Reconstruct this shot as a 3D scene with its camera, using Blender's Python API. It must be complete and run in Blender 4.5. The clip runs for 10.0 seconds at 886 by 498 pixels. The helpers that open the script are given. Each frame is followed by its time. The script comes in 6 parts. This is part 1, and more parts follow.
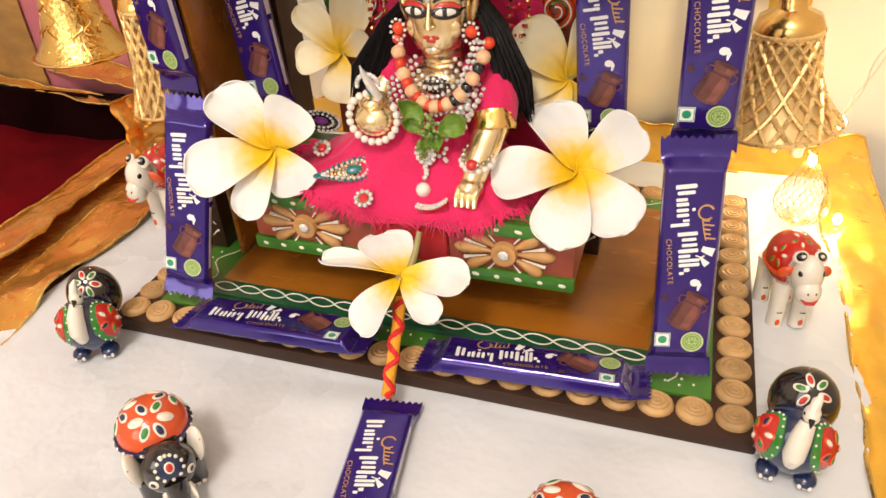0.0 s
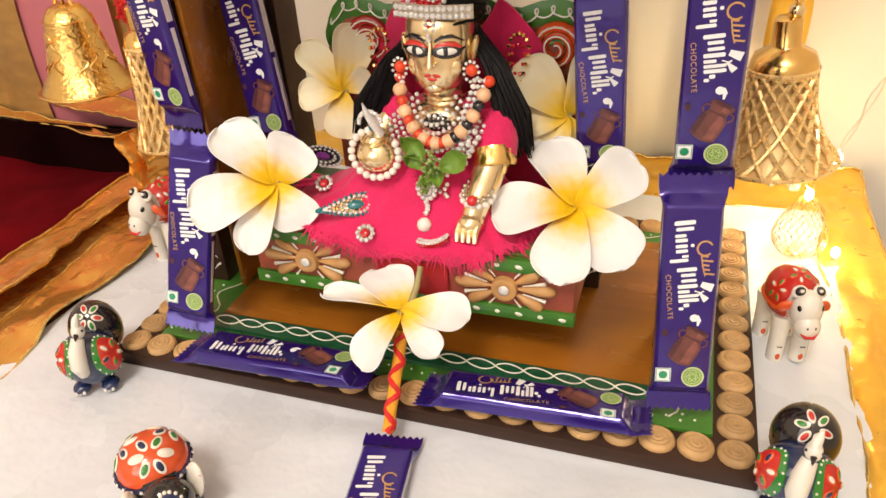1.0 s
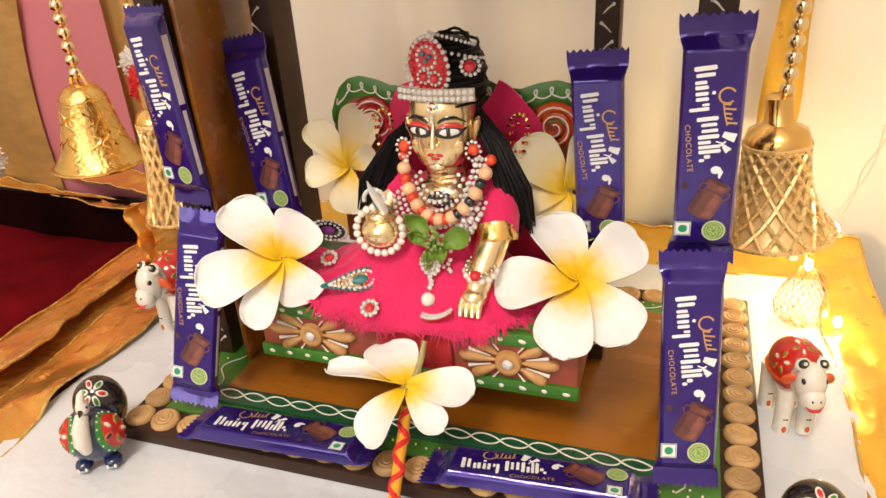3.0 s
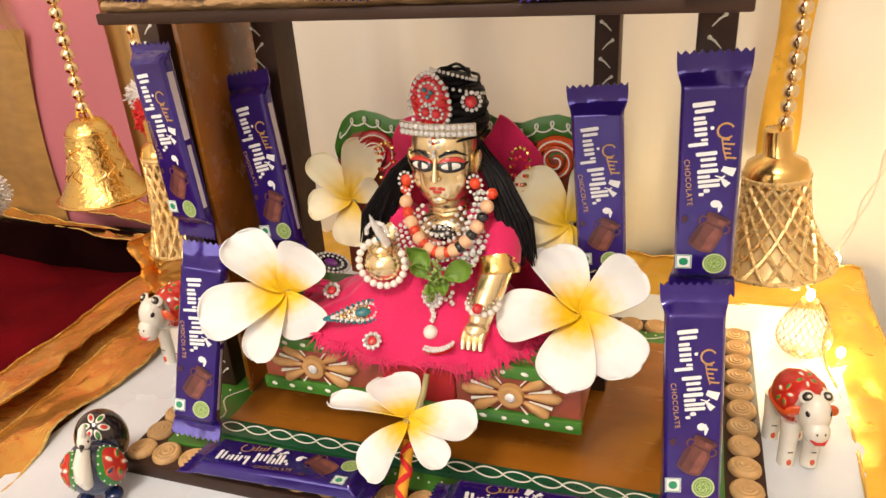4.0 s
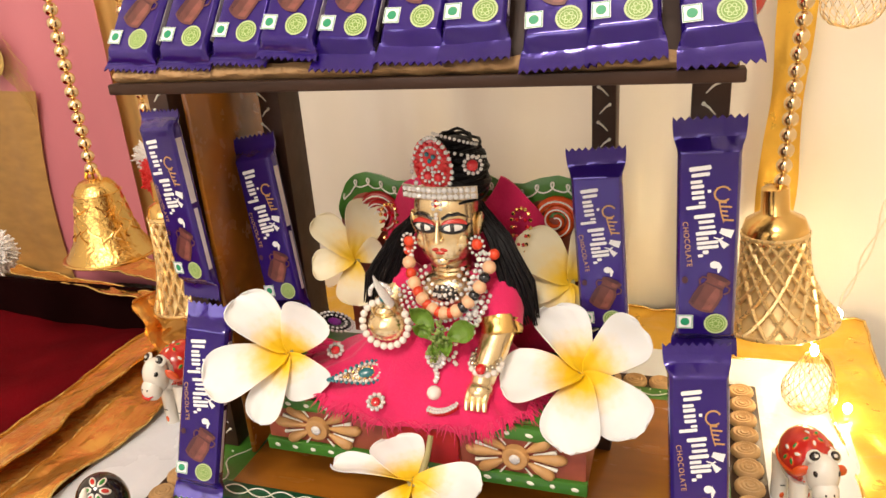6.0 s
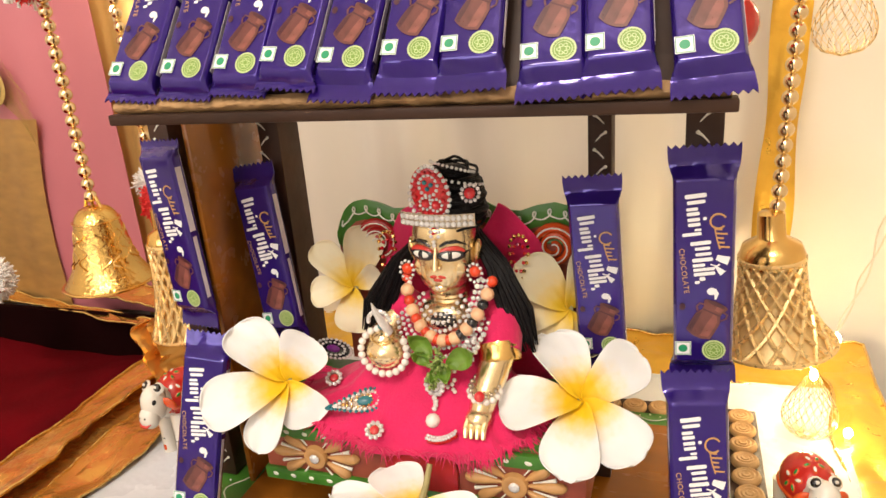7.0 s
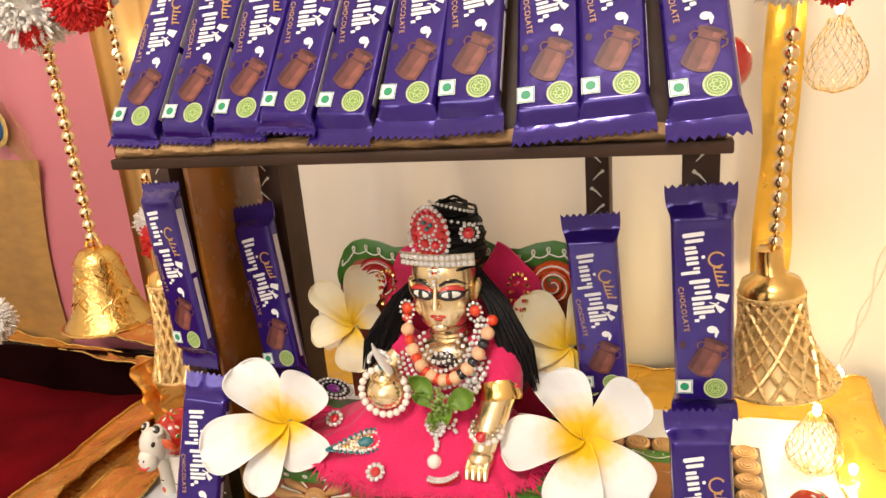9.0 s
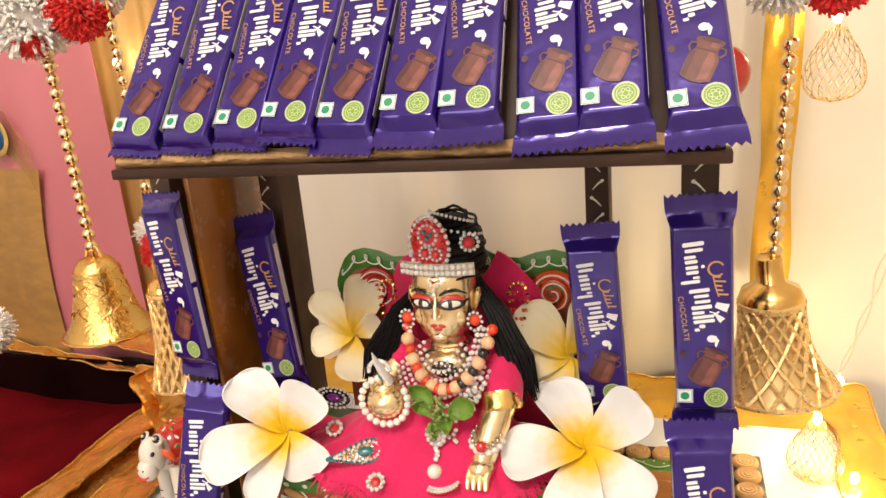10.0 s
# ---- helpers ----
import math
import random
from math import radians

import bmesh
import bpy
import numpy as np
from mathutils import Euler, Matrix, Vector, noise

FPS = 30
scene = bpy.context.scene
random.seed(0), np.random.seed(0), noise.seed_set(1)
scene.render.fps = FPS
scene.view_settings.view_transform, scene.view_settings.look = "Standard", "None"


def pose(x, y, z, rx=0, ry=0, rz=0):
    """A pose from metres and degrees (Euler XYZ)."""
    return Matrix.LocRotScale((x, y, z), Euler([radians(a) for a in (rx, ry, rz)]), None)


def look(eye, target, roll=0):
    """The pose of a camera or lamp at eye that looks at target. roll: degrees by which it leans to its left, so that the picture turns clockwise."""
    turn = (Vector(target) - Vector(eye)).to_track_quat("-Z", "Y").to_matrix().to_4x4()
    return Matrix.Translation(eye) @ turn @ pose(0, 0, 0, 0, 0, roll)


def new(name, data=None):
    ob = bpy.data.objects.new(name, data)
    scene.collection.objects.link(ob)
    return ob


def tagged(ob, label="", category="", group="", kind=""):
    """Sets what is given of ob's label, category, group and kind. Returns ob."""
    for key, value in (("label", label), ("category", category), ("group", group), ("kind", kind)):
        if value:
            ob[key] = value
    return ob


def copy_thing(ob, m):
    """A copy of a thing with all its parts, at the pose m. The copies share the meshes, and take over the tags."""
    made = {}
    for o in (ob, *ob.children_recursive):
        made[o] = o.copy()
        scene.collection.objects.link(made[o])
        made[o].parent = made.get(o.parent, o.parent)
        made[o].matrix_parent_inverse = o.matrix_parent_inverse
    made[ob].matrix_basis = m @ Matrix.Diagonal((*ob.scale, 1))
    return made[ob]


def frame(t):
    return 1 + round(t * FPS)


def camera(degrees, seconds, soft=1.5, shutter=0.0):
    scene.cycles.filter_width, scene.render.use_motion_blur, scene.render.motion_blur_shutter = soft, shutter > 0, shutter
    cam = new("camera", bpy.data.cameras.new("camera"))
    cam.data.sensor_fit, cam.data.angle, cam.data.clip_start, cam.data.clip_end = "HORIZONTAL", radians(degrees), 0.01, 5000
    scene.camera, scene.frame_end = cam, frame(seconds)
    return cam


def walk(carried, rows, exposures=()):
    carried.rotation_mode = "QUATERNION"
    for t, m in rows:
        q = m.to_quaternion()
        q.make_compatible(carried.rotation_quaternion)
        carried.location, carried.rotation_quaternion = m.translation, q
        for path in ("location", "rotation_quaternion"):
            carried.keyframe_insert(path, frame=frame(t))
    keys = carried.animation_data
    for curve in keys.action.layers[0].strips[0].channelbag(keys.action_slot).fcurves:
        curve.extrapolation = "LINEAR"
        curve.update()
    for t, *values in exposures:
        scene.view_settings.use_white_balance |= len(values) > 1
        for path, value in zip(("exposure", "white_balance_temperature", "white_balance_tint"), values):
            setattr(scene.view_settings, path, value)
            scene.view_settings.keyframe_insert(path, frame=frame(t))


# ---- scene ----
cam = camera(63.29, 10.0)
PATH = [
    (0.0, look((0.1512, -0.3020, 0.3341), (-0.1307, 0.4750, -0.2288), -3.54)),
    (0.5, look((0.1509, -0.3022, 0.3365), (-0.1321, 0.4847, -0.2119), -3.40)),
    (1.0, look((0.1507, -0.3026, 0.3391), (-0.1355, 0.4957, -0.1909), -3.41)),
    (1.5, look((0.1507, -0.3031, 0.3418), (-0.1384, 0.5070, -0.1683), -3.40)),
    (2.0, look((0.1509, -0.3035, 0.3446), (-0.1427, 0.5180, -0.1442), -3.46)),
    (2.5, look((0.1511, -0.3035, 0.3471), (-0.1457, 0.5263, -0.1256), -3.59)),
    (4.0, look((0.1517, -0.3036, 0.3541), (-0.1538, 0.5496, -0.0687), -3.88)),
    (4.5, look((0.1520, -0.3038, 0.3565), (-0.1565, 0.5551, -0.0523), -3.97)),
    (5.0, look((0.1523, -0.3041, 0.3590), (-0.1564, 0.5638, -0.0301), -4.01)),
    (5.5, look((0.1524, -0.3043, 0.3612), (-0.1591, 0.5686, -0.0145), -4.15)),
    (7.0, look((0.1538, -0.3046, 0.3665), (-0.1601, 0.5849, 0.0344), -4.51)),
    (7.5, look((0.1542, -0.3047, 0.3680), (-0.1592, 0.5886, 0.0458), -4.66)),
    (8.0, look((0.1543, -0.3046, 0.3693), (-0.1604, 0.5921, 0.0579), -4.87)),
    (8.5, look((0.1543, -0.3046, 0.3704), (-0.1602, 0.5951, 0.0677), -5.02)),
    (9.0, look((0.1542, -0.3047, 0.3713), (-0.1604, 0.5992, 0.0817), -4.97)),
    (9.5, look((0.1541, -0.3048, 0.3721), (-0.1594, 0.6017, 0.0894), -5.03)),
    (10.0, look((0.1540, -0.3049, 0.3727), (-0.1599, 0.6024, 0.0928), -5.03)),
]
walk(cam, PATH)

# ---- light ----
world = bpy.data.worlds.new("room_air")
world.use_nodes = True
world.node_tree.nodes["Background"].inputs[0].default_value = (1.0, 0.93, 0.85, 1)
world.node_tree.nodes["Background"].inputs[1].default_value = 0.22
scene.world = world
scene.view_settings.exposure = -0.21


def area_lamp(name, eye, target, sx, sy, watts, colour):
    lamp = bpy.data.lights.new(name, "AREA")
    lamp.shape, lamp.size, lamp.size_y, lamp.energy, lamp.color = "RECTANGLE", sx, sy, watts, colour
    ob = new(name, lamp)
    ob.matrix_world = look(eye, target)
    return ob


# two unseen area lights, added to brighten the shrine from overhead and in front
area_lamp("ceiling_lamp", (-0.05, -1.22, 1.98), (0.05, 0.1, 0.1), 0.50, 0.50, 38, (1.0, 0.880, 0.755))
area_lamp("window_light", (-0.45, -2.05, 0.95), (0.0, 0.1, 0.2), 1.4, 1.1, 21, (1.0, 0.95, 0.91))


# ---- materials ----
def mat(name, colour, rough=0.5, metal=0.0, vary=0.15, scale=60.0, bump=0.1, bscale=None, coat=0.0, sss=0.0, stretch=(1, 1, 1), dist=0.001, spec=0.5, island=0.0, sheen=0.0):
    m = bpy.data.materials.new(name)
    m.use_nodes = True
    nt = m.node_tree
    b = nt.nodes["Principled BSDF"]
    b.inputs["Roughness"].default_value = rough
    b.inputs["Metallic"].default_value = metal
    b.inputs["Coat Weight"].default_value = coat
    b.inputs["Specular IOR Level"].default_value = spec
    b.inputs["Sheen Weight"].default_value = sheen
    if sss:
        b.inputs["Subsurface Weight"].default_value = sss
        b.inputs["Subsurface Radius"].default_value = (0.004, 0.003, 0.002)
        b.inputs["Subsurface Scale"].default_value = 1.0
    co = nt.nodes.new("ShaderNodeTexCoord")
    mp = nt.nodes.new("ShaderNodeMapping")
    mp.inputs["Scale"].default_value = stretch
    nt.links.new(co.outputs["Object"], mp.inputs[0])
    n1 = nt.nodes.new("ShaderNodeTexNoise")
    n1.inputs["Scale"].default_value = scale
    n1.inputs["Detail"].default_value = 6
    nt.links.new(mp.outputs[0], n1.inputs["Vector"])
    n2 = nt.nodes.new("ShaderNodeTexNoise")
    n2.inputs["Scale"].default_value = bscale or scale * 6
    n2.inputs["Detail"].default_value = 5
    nt.links.new(mp.outputs[0], n2.inputs["Vector"])
    ramp = nt.nodes.new("ShaderNodeMix")
    ramp.data_type = "RGBA"
    lo = [max(0, c * (1 - vary * 1.6)) for c in colour]
    hi = [min(1, c * (1 + vary)) for c in colour]
    ramp.inputs[6].default_value = (*lo, 1)
    ramp.inputs[7].default_value = (*hi, 1)
    nt.links.new(n1.outputs["Fac"], ramp.inputs[0])
    last = ramp.outputs[2]
    if island:
        info = nt.nodes.new("ShaderNodeObjectInfo")
        hsv = nt.nodes.new("ShaderNodeHueSaturation")
        mr = nt.nodes.new("ShaderNodeMapRange")
        mr.inputs[3].default_value, mr.inputs[4].default_value = 1 - island, 1 + island
        nt.links.new(info.outputs["Random"], mr.inputs[0])
        nt.links.new(mr.outputs[0], hsv.inputs["Value"])
        nt.links.new(last, hsv.inputs["Color"])
        last = hsv.outputs[0]
    nt.links.new(last, b.inputs["Base Color"])
    rr = nt.nodes.new("ShaderNodeMapRange")
    rr.inputs[3].default_value, rr.inputs[4].default_value = max(0.02, rough * 0.75), min(1, rough * 1.25)
    nt.links.new(n2.outputs["Fac"], rr.inputs[0])
    nt.links.new(rr.outputs[0], b.inputs["Roughness"])
    if bump:
        bp = nt.nodes.new("ShaderNodeBump")
        bp.inputs["Strength"].default_value = bump
        bp.inputs["Distance"].default_value = dist
        nt.links.new(n2.outputs["Fac"], bp.inputs["Height"])
        nt.links.new(bp.outputs[0], b.inputs["Normal"])
    return m


def glow(name, colour, strength):
    m = bpy.data.materials.new(name)
    m.use_nodes = True
    b = m.node_tree.nodes["Principled BSDF"]
    b.inputs["Base Color"].default_value = (*colour, 1)
    b.inputs["Emission Color"].default_value = (*colour, 1)
    b.inputs["Emission Strength"].default_value = strength
    return m


def petal_material(name, white, yellow, edge0, edge1):
    m = mat(name, white, 0.5, 0, 0.03, 90, 0.12, 300, sss=0.15, stretch=(0.3, 1, 1), dist=0.0005)
    nt = m.node_tree
    co = nt.nodes.new("ShaderNodeTexCoord")
    le = nt.nodes.new("ShaderNodeVectorMath")
    le.operation = "LENGTH"
    nt.links.new(co.outputs["Object"], le.inputs[0])
    nz = nt.nodes.new("ShaderNodeTexNoise")
    nz.inputs["Scale"].default_value = 130
    nt.links.new(co.outputs["Object"], nz.inputs["Vector"])
    ad = nt.nodes.new("ShaderNodeMath")
    ad.operation = "MULTIPLY_ADD"
    ad.inputs[1].default_value = 0.012
    nt.links.new(nz.outputs["Fac"], ad.inputs[0])
    nt.links.new(le.outputs["Value"], ad.inputs[2])
    mr = nt.nodes.new("ShaderNodeMapRange")
    mr.interpolation_type = "SMOOTHSTEP"
    mr.inputs[1].default_value, mr.inputs[2].default_value = edge0, edge1
    nt.links.new(ad.outputs[0], mr.inputs[0])
    mx = nt.nodes.new("ShaderNodeMix")
    mx.data_type = "RGBA"
    mx.inputs[6].default_value = (*yellow, 1)
    b = nt.nodes["Principled BSDF"]
    old = b.inputs["Base Color"].links[0].from_socket
    nt.links.new(mr.outputs[0], mx.inputs[0])
    nt.links.new(old, mx.inputs[7])
    nt.links.new(mx.outputs[2], b.inputs["Base Color"])
    return m


def foil_material(name, colour):
    """Glossy printed film with soft dents."""
    m = mat(name, colour, 0.18, 0.40, 0.12, 40, 0.55, 60, coat=0.6, dist=0.0016, spec=0.5, island=0.10)
    m.node_tree.nodes["Principled BSDF"].inputs["Coat Roughness"].default_value = 0.05
    return m


def crackle(name, colour, rough, scale, depth, metal):
    """Crinkled metallic tissue: voronoi facets over a noise."""
    m = mat(name, colour, rough, metal, 0.25, 25, 0, 60)
    nt = m.node_tree
    b = nt.nodes["Principled BSDF"]
    co = nt.nodes.new("ShaderNodeTexCoord")
    nz = nt.nodes.new("ShaderNodeTexNoise")
    nz.inputs["Scale"].default_value = scale
    nz.inputs["Detail"].default_value = 4
    nz.inputs["Distortion"].default_value = 0.35
    nt.links.new(co.outputs["Object"], nz.inputs["Vector"])
    bp = nt.nodes.new("ShaderNodeBump")
    bp.inputs["Strength"].default_value = depth
    bp.inputs["Distance"].default_value = 0.004
    nt.links.new(nz.outputs["Fac"], bp.inputs["Height"])
    nt.links.new(bp.outputs[0], b.inputs["Normal"])
    return m


PURPLE = foil_material("purple_film", (0.034, 0.012, 0.225))
SIDE_PRINT = mat("pale_print", (0.55, 0.5, 0.55), 0.3, 0, 0.1, 200, 0)
WHITE_INK = mat("white_ink", (0.85, 0.85, 0.87), 0.3, 0, 0.04, 200, 0)
GOLD_INK = mat("gold_ink", (0.62, 0.36, 0.12), 0.3, 0.3, 0.1, 200, 0)
GREEN_INK = mat("green_ink", (0.02, 0.30, 0.14), 0.35, 0, 0.08, 200, 0)
LIME_INK = mat("lime_ink", (0.19, 0.34, 0.06), 0.35, 0, 0.1, 200, 0)
LIME_PALE = mat("lime_pale_ink", (0.55, 0.66, 0.34), 0.35, 0, 0.1, 200, 0)
COCOA = mat("cocoa_print", (0.150, 0.050, 0.045), 0.3, 0, 0.5, 130, 0)
COCOA_LIGHT = mat("light_cocoa_print", (0.245, 0.085, 0.070), 0.3, 0, 0.5, 130, 0)
COCOA_DARK = mat("dark_cocoa_print", (0.075, 0.022, 0.030), 0.3, 0, 0.3, 160, 0)
SATIN = mat("white_satin", (0.70, 0.735, 0.80), 0.28, 0, 0.12, 9, 0.75, 9, dist=0.010, sheen=0.2)
GOLD_CLOTH = crackle("gold_tissue", (0.93, 0.50, 0.07), 0.30, 42, 0.6, 0.6)
GOLD_CLOTH_B = crackle("copper_gold_tissue", (0.92, 0.44, 0.10), 0.22, 34, 1.0, 0.72)
HEM_GOLD = crackle("bright_gold_hem", (0.95, 0.60, 0.20), 0.22, 120, 0.6, 0.9)
VELVET = mat("red_velvet", (0.115, 0.002, 0.005), 0.9, 0, 0.6, 9, 0.4, 300, spec=0.05)
WALL = mat("cream_wall_paint", (0.78, 0.725, 0.645), 0.6, 0, 0.04, 6, 0.06, 120)
DRAPE = mat("cream_satin_drape", (0.66, 0.615, 0.54), 0.4, 0, 0.12, 7, 0.1, 40, stretch=(1, 1, 0.25))
TAN_DRAPE = mat("golden_drape", (0.60, 0.36, 0.12), 0.4, 0.2, 0.2, 12, 0.2, 60, stretch=(1, 1, 0.2))
PINK_SILK = mat("pink_silk", (0.55, 0.17, 0.21), 0.4, 0, 0.12, 10, 0.15, 700, stretch=(1, 1, 0.4), sheen=0.2)
ZARI = mat("gold_zari_stripe", (0.50, 0.29, 0.09), 0.42, 0.3, 0.25, 30, 0.3, 500, stretch=(1, 1, 3))
DARK_WOOD = mat("dark_brown_lacquer", (0.050, 0.024, 0.015), 0.5, 0, 0.4, 40, 0.3, 120, stretch=(0.3, 1, 1), spec=0.25)
HONEY_WOOD = mat("polished_honey_wood", (0.31, 0.108, 0.010), 0.26, 0, 0.5, 22, 0.08, 80, coat=0.2, stretch=(0.2, 1, 1), spec=0.35)
COIL = mat("pale_cane_coil", (0.54, 0.33, 0.14), 0.6, 0, 0.3, 130, 0.3, 500, island=0.18)
GREEN_PAINT = mat("leaf_green_paint", (0.055, 0.20, 0.022), 0.35, 0, 0.25, 60, 0.15, 300)
DARK_GREEN = mat("dark_green_paint", (0.010, 0.085, 0.035), 0.3, 0, 0.25, 60, 0.15, 300)
WHITE_PAINT = mat("white_paint_line", (0.80, 0.79, 0.70), 0.45, 0, 0.08, 200, 0.2, 500)
RED_PAINT = mat("red_paint", (0.42, 0.015, 0.014), 0.33, 0, 0.25, 60, 0.15, 300)
ROSEWOOD = mat("rust_red_paint", (0.36, 0.085, 0.050), 0.4, 0, 0.4, 50, 0.2, 300)
SKIN_WOOD = mat("ochre_relief", (0.55, 0.30, 0.11), 0.45, 0, 0.2, 90, 0.2, 400)
PINK_CLOTH = mat("magenta_plush", (0.70, 0.008, 0.110), 0.85, 0, 0.14, 60, 0.5, 700, dist=0.0012, sheen=0.25)
BRASS = mat("polished_brass", (0.90, 0.72, 0.43), 0.24, 0.95, 0.12, 60, 0.1, 200, dist=0.0006)
BELL_GOLD = mat("bright_gold_plating", (0.88, 0.58, 0.20), 0.2, 1.0, 0.12, 60, 0.12, 250, dist=0.0006)
ENGRAVED = crackle("engraved_gold", (0.86, 0.54, 0.17), 0.20, 260, 0.30, 1.0)
PALE_GOLD = mat("pale_gold_plastic", (0.92, 0.66, 0.30), 0.28, 0.6, 0.12, 60, 0.1, 200)
BLACK_HAIR = mat("black_hair", (0.004, 0.003, 0.004), 0.5, 0, 0.4, 60, 0.8, 420, stretch=(1, 1, 0.15), spec=0.2)
BLACK_GLOSS = mat("black_enamel", (0.010, 0.010, 0.014), 0.15, 0, 0.3, 60, 0.05, coat=0.6)
EYE_WHITE = mat("eye_white_enamel", (0.8, 0.78, 0.72), 0.3, 0, 0.04, 100, 0)
LIP_RED = mat("red_enamel", (0.55, 0.03, 0.02), 0.25, 0, 0.15, 100, 0.1, coat=0.4)
DIAMOND = mat("rhinestone", (0.95, 0.93, 0.91), 0.10, 0.2, 0.3, 900, 0.9, 1500, dist=0.0005, spec=1.0, coat=0.6)
SILVER_SET = mat("silver_setting", (0.66, 0.60, 0.50), 0.25, 0.9, 0.3, 300, 0.4, 900, dist=0.0004)
RUBY = mat("red_gem", (0.62, 0.012, 0.02), 0.08, 0.0, 0.25, 300, 0.2, coat=0.8)
TEAL_GEM = mat("teal_gem", (0.02, 0.18, 0.22), 0.08, 0.0, 0.3, 300, 0.2, coat=0.8)
VIOLET_GEM = mat("violet_gem", (0.16, 0.015, 0.20), 0.08, 0.0, 0.3, 300, 0.2, coat=0.8)
PEARL = mat("pearl", (0.82, 0.76, 0.70), 0.18, 0.0, 0.06, 100, 0, coat=0.6)
CORAL = mat("coral_bead", (0.72, 0.060, 0.018), 0.3, 0, 0.12, 100, 0.05, island=0.12)
PEACH = mat("peach_bead", (0.80, 0.48, 0.28), 0.35, 0, 0.12, 100, 0.05, island=0.1)
LEAF = mat("basil_leaf", (0.15, 0.28, 0.03), 0.45, 0, 0.3, 160, 0.5, 500, sss=0.1)
SEED = mat("basil_blossom", (0.26, 0.36, 0.09), 0.6, 0, 0.3, 200, 0.4, 700)
PETAL = petal_material("white_frangipani_petal", (0.81, 0.81, 0.80), (0.86, 0.53, 0.006), 0.017, 0.041)
PETAL_OLD = petal_material("cream_frangipani_petal", (0.80, 0.72, 0.50), (0.80, 0.50, 0.02), 0.013, 0.045)
STEM = mat("flower_stem", (0.35, 0.30, 0.12), 0.5, 0, 0.2, 100, 0.2)
THREAD_RED = mat("red_thread", (0.70, 0.02, 0.02), 0.7, 0, 0.2, 300, 0.6, 900)
THREAD_YEL = mat("yellow_thread", (0.80, 0.36, 0.02), 0.7, 0, 0.2, 300, 0.6, 900)
CERAMIC = mat("white_glazed_clay", (0.78, 0.74, 0.66), 0.25, 0, 0.08, 80, 0.15, 160, coat=0.4)
NAVY = mat("navy_glaze", (0.010, 0.022, 0.085), 0.15, 0, 0.4, 70, 0.12, 160, coat=0.6)
BLACK_GLAZE = mat("black_glaze", (0.014, 0.010, 0.010), 0.13, 0, 0.4, 70, 0.1, 160, coat=0.7)
ORANGE_GLAZE = mat("orange_glaze", (0.68, 0.085, 0.015), 0.22, 0, 0.2, 80, 0.12, 160, coat=0.5)
RED_GLAZE = mat("red_glaze", (0.55, 0.022, 0.015), 0.22, 0, 0.2, 80, 0.12, 160, coat=0.5)
GREEN_GLAZE = mat("green_glaze", (0.03, 0.22, 0.03), 0.22, 0, 0.2, 80, 0.12, 160, coat=0.5)
POM_WHITE = mat("white_wool", (0.90, 0.88, 0.85), 0.95, 0, 0.08, 200, 0.5, 600, sheen=0.3)
POM_RED = mat("red_wool", (0.80, 0.012, 0.010), 0.95, 0, 0.15, 200, 0.5, 600, sheen=0.3)
WIRE = mat("clear_wire", (0.75, 0.68, 0.52), 0.2, 0, 0.1, 60, 0)
LED = glow("warm_led", (1.0, 0.80, 0.46), 200)
FEATHER = mat("feather_barb", (0.62, 0.44, 0.14), 0.4, 0.3, 0.3, 200, 0)
FEATHER_BLUE = mat("feather_eye_blue", (0.02, 0.10, 0.28), 0.3, 0.4, 0.3, 200, 0)
FEATHER_TEAL = mat("feather_eye_teal", (0.02, 0.35, 0.38), 0.3, 0.4, 0.3, 200, 0)
WICKER = mat("brown_bark_mat", (0.42, 0.25, 0.11), 0.7, 0, 0.75, 90, 0.8, 200, stretch=(0.5, 1, 1), dist=0.002)
BELL_LINING = mat("warm_gold_lining", (0.86, 0.62, 0.28), 0.4, 0.3, 0.2, 60, 0.2, 120)
CHAMPAGNE = mat("champagne_gold_plating", (0.90, 0.71, 0.42), 0.16, 1.0, 0.1, 60, 0.08, 250, dist=0.0005)
# near-black colour that paints in the shadow behind the velvet
SHADE = mat("painted_tray_shade", (0.010, 0.002, 0.002), 0.95, 0, 0.3, 20, 0, spec=0.02)


# ---- mesh helpers ----
def mesh_of(bm, name, mats, smooth=True):
    me = bpy.data.meshes.new(name)
    bmesh.ops.recalc_face_normals(bm, faces=bm.faces)
    bm.to_mesh(me)
    bm.free()
    for m in (mats if isinstance(mats, (list, tuple)) else [mats]):
        me.materials.append(m)
    me.polygons.foreach_set("use_smooth", [smooth] * len(me.polygons))
    if smooth:
        me.set_sharp_from_angle(angle=radians(42))
    return me


def part(name, bm, mats, parent=None, label="", m=None, smooth=True):
    ob = new(name, bm if isinstance(bm, bpy.types.Mesh) else mesh_of(bm, name, mats, smooth))
    if parent:
        ob.parent = parent
    if m is not None:
        ob.matrix_local = m
    return tagged(ob, label) if label else ob


def thing(name, label, category, m=None, group="", kind=""):
    ob = new(name)
    ob.empty_display_size = 0.02
    if m is not None:
        ob.matrix_world = m
    return tagged(ob, label, category, group, kind)


def structure(name, bm, mats, label, category, smooth=False):
    return tagged(part(name, bm, mats, smooth=smooth), label, category, kind="structure")


def faces_of(geom):
    return {f for v in geom for f in v.link_faces}


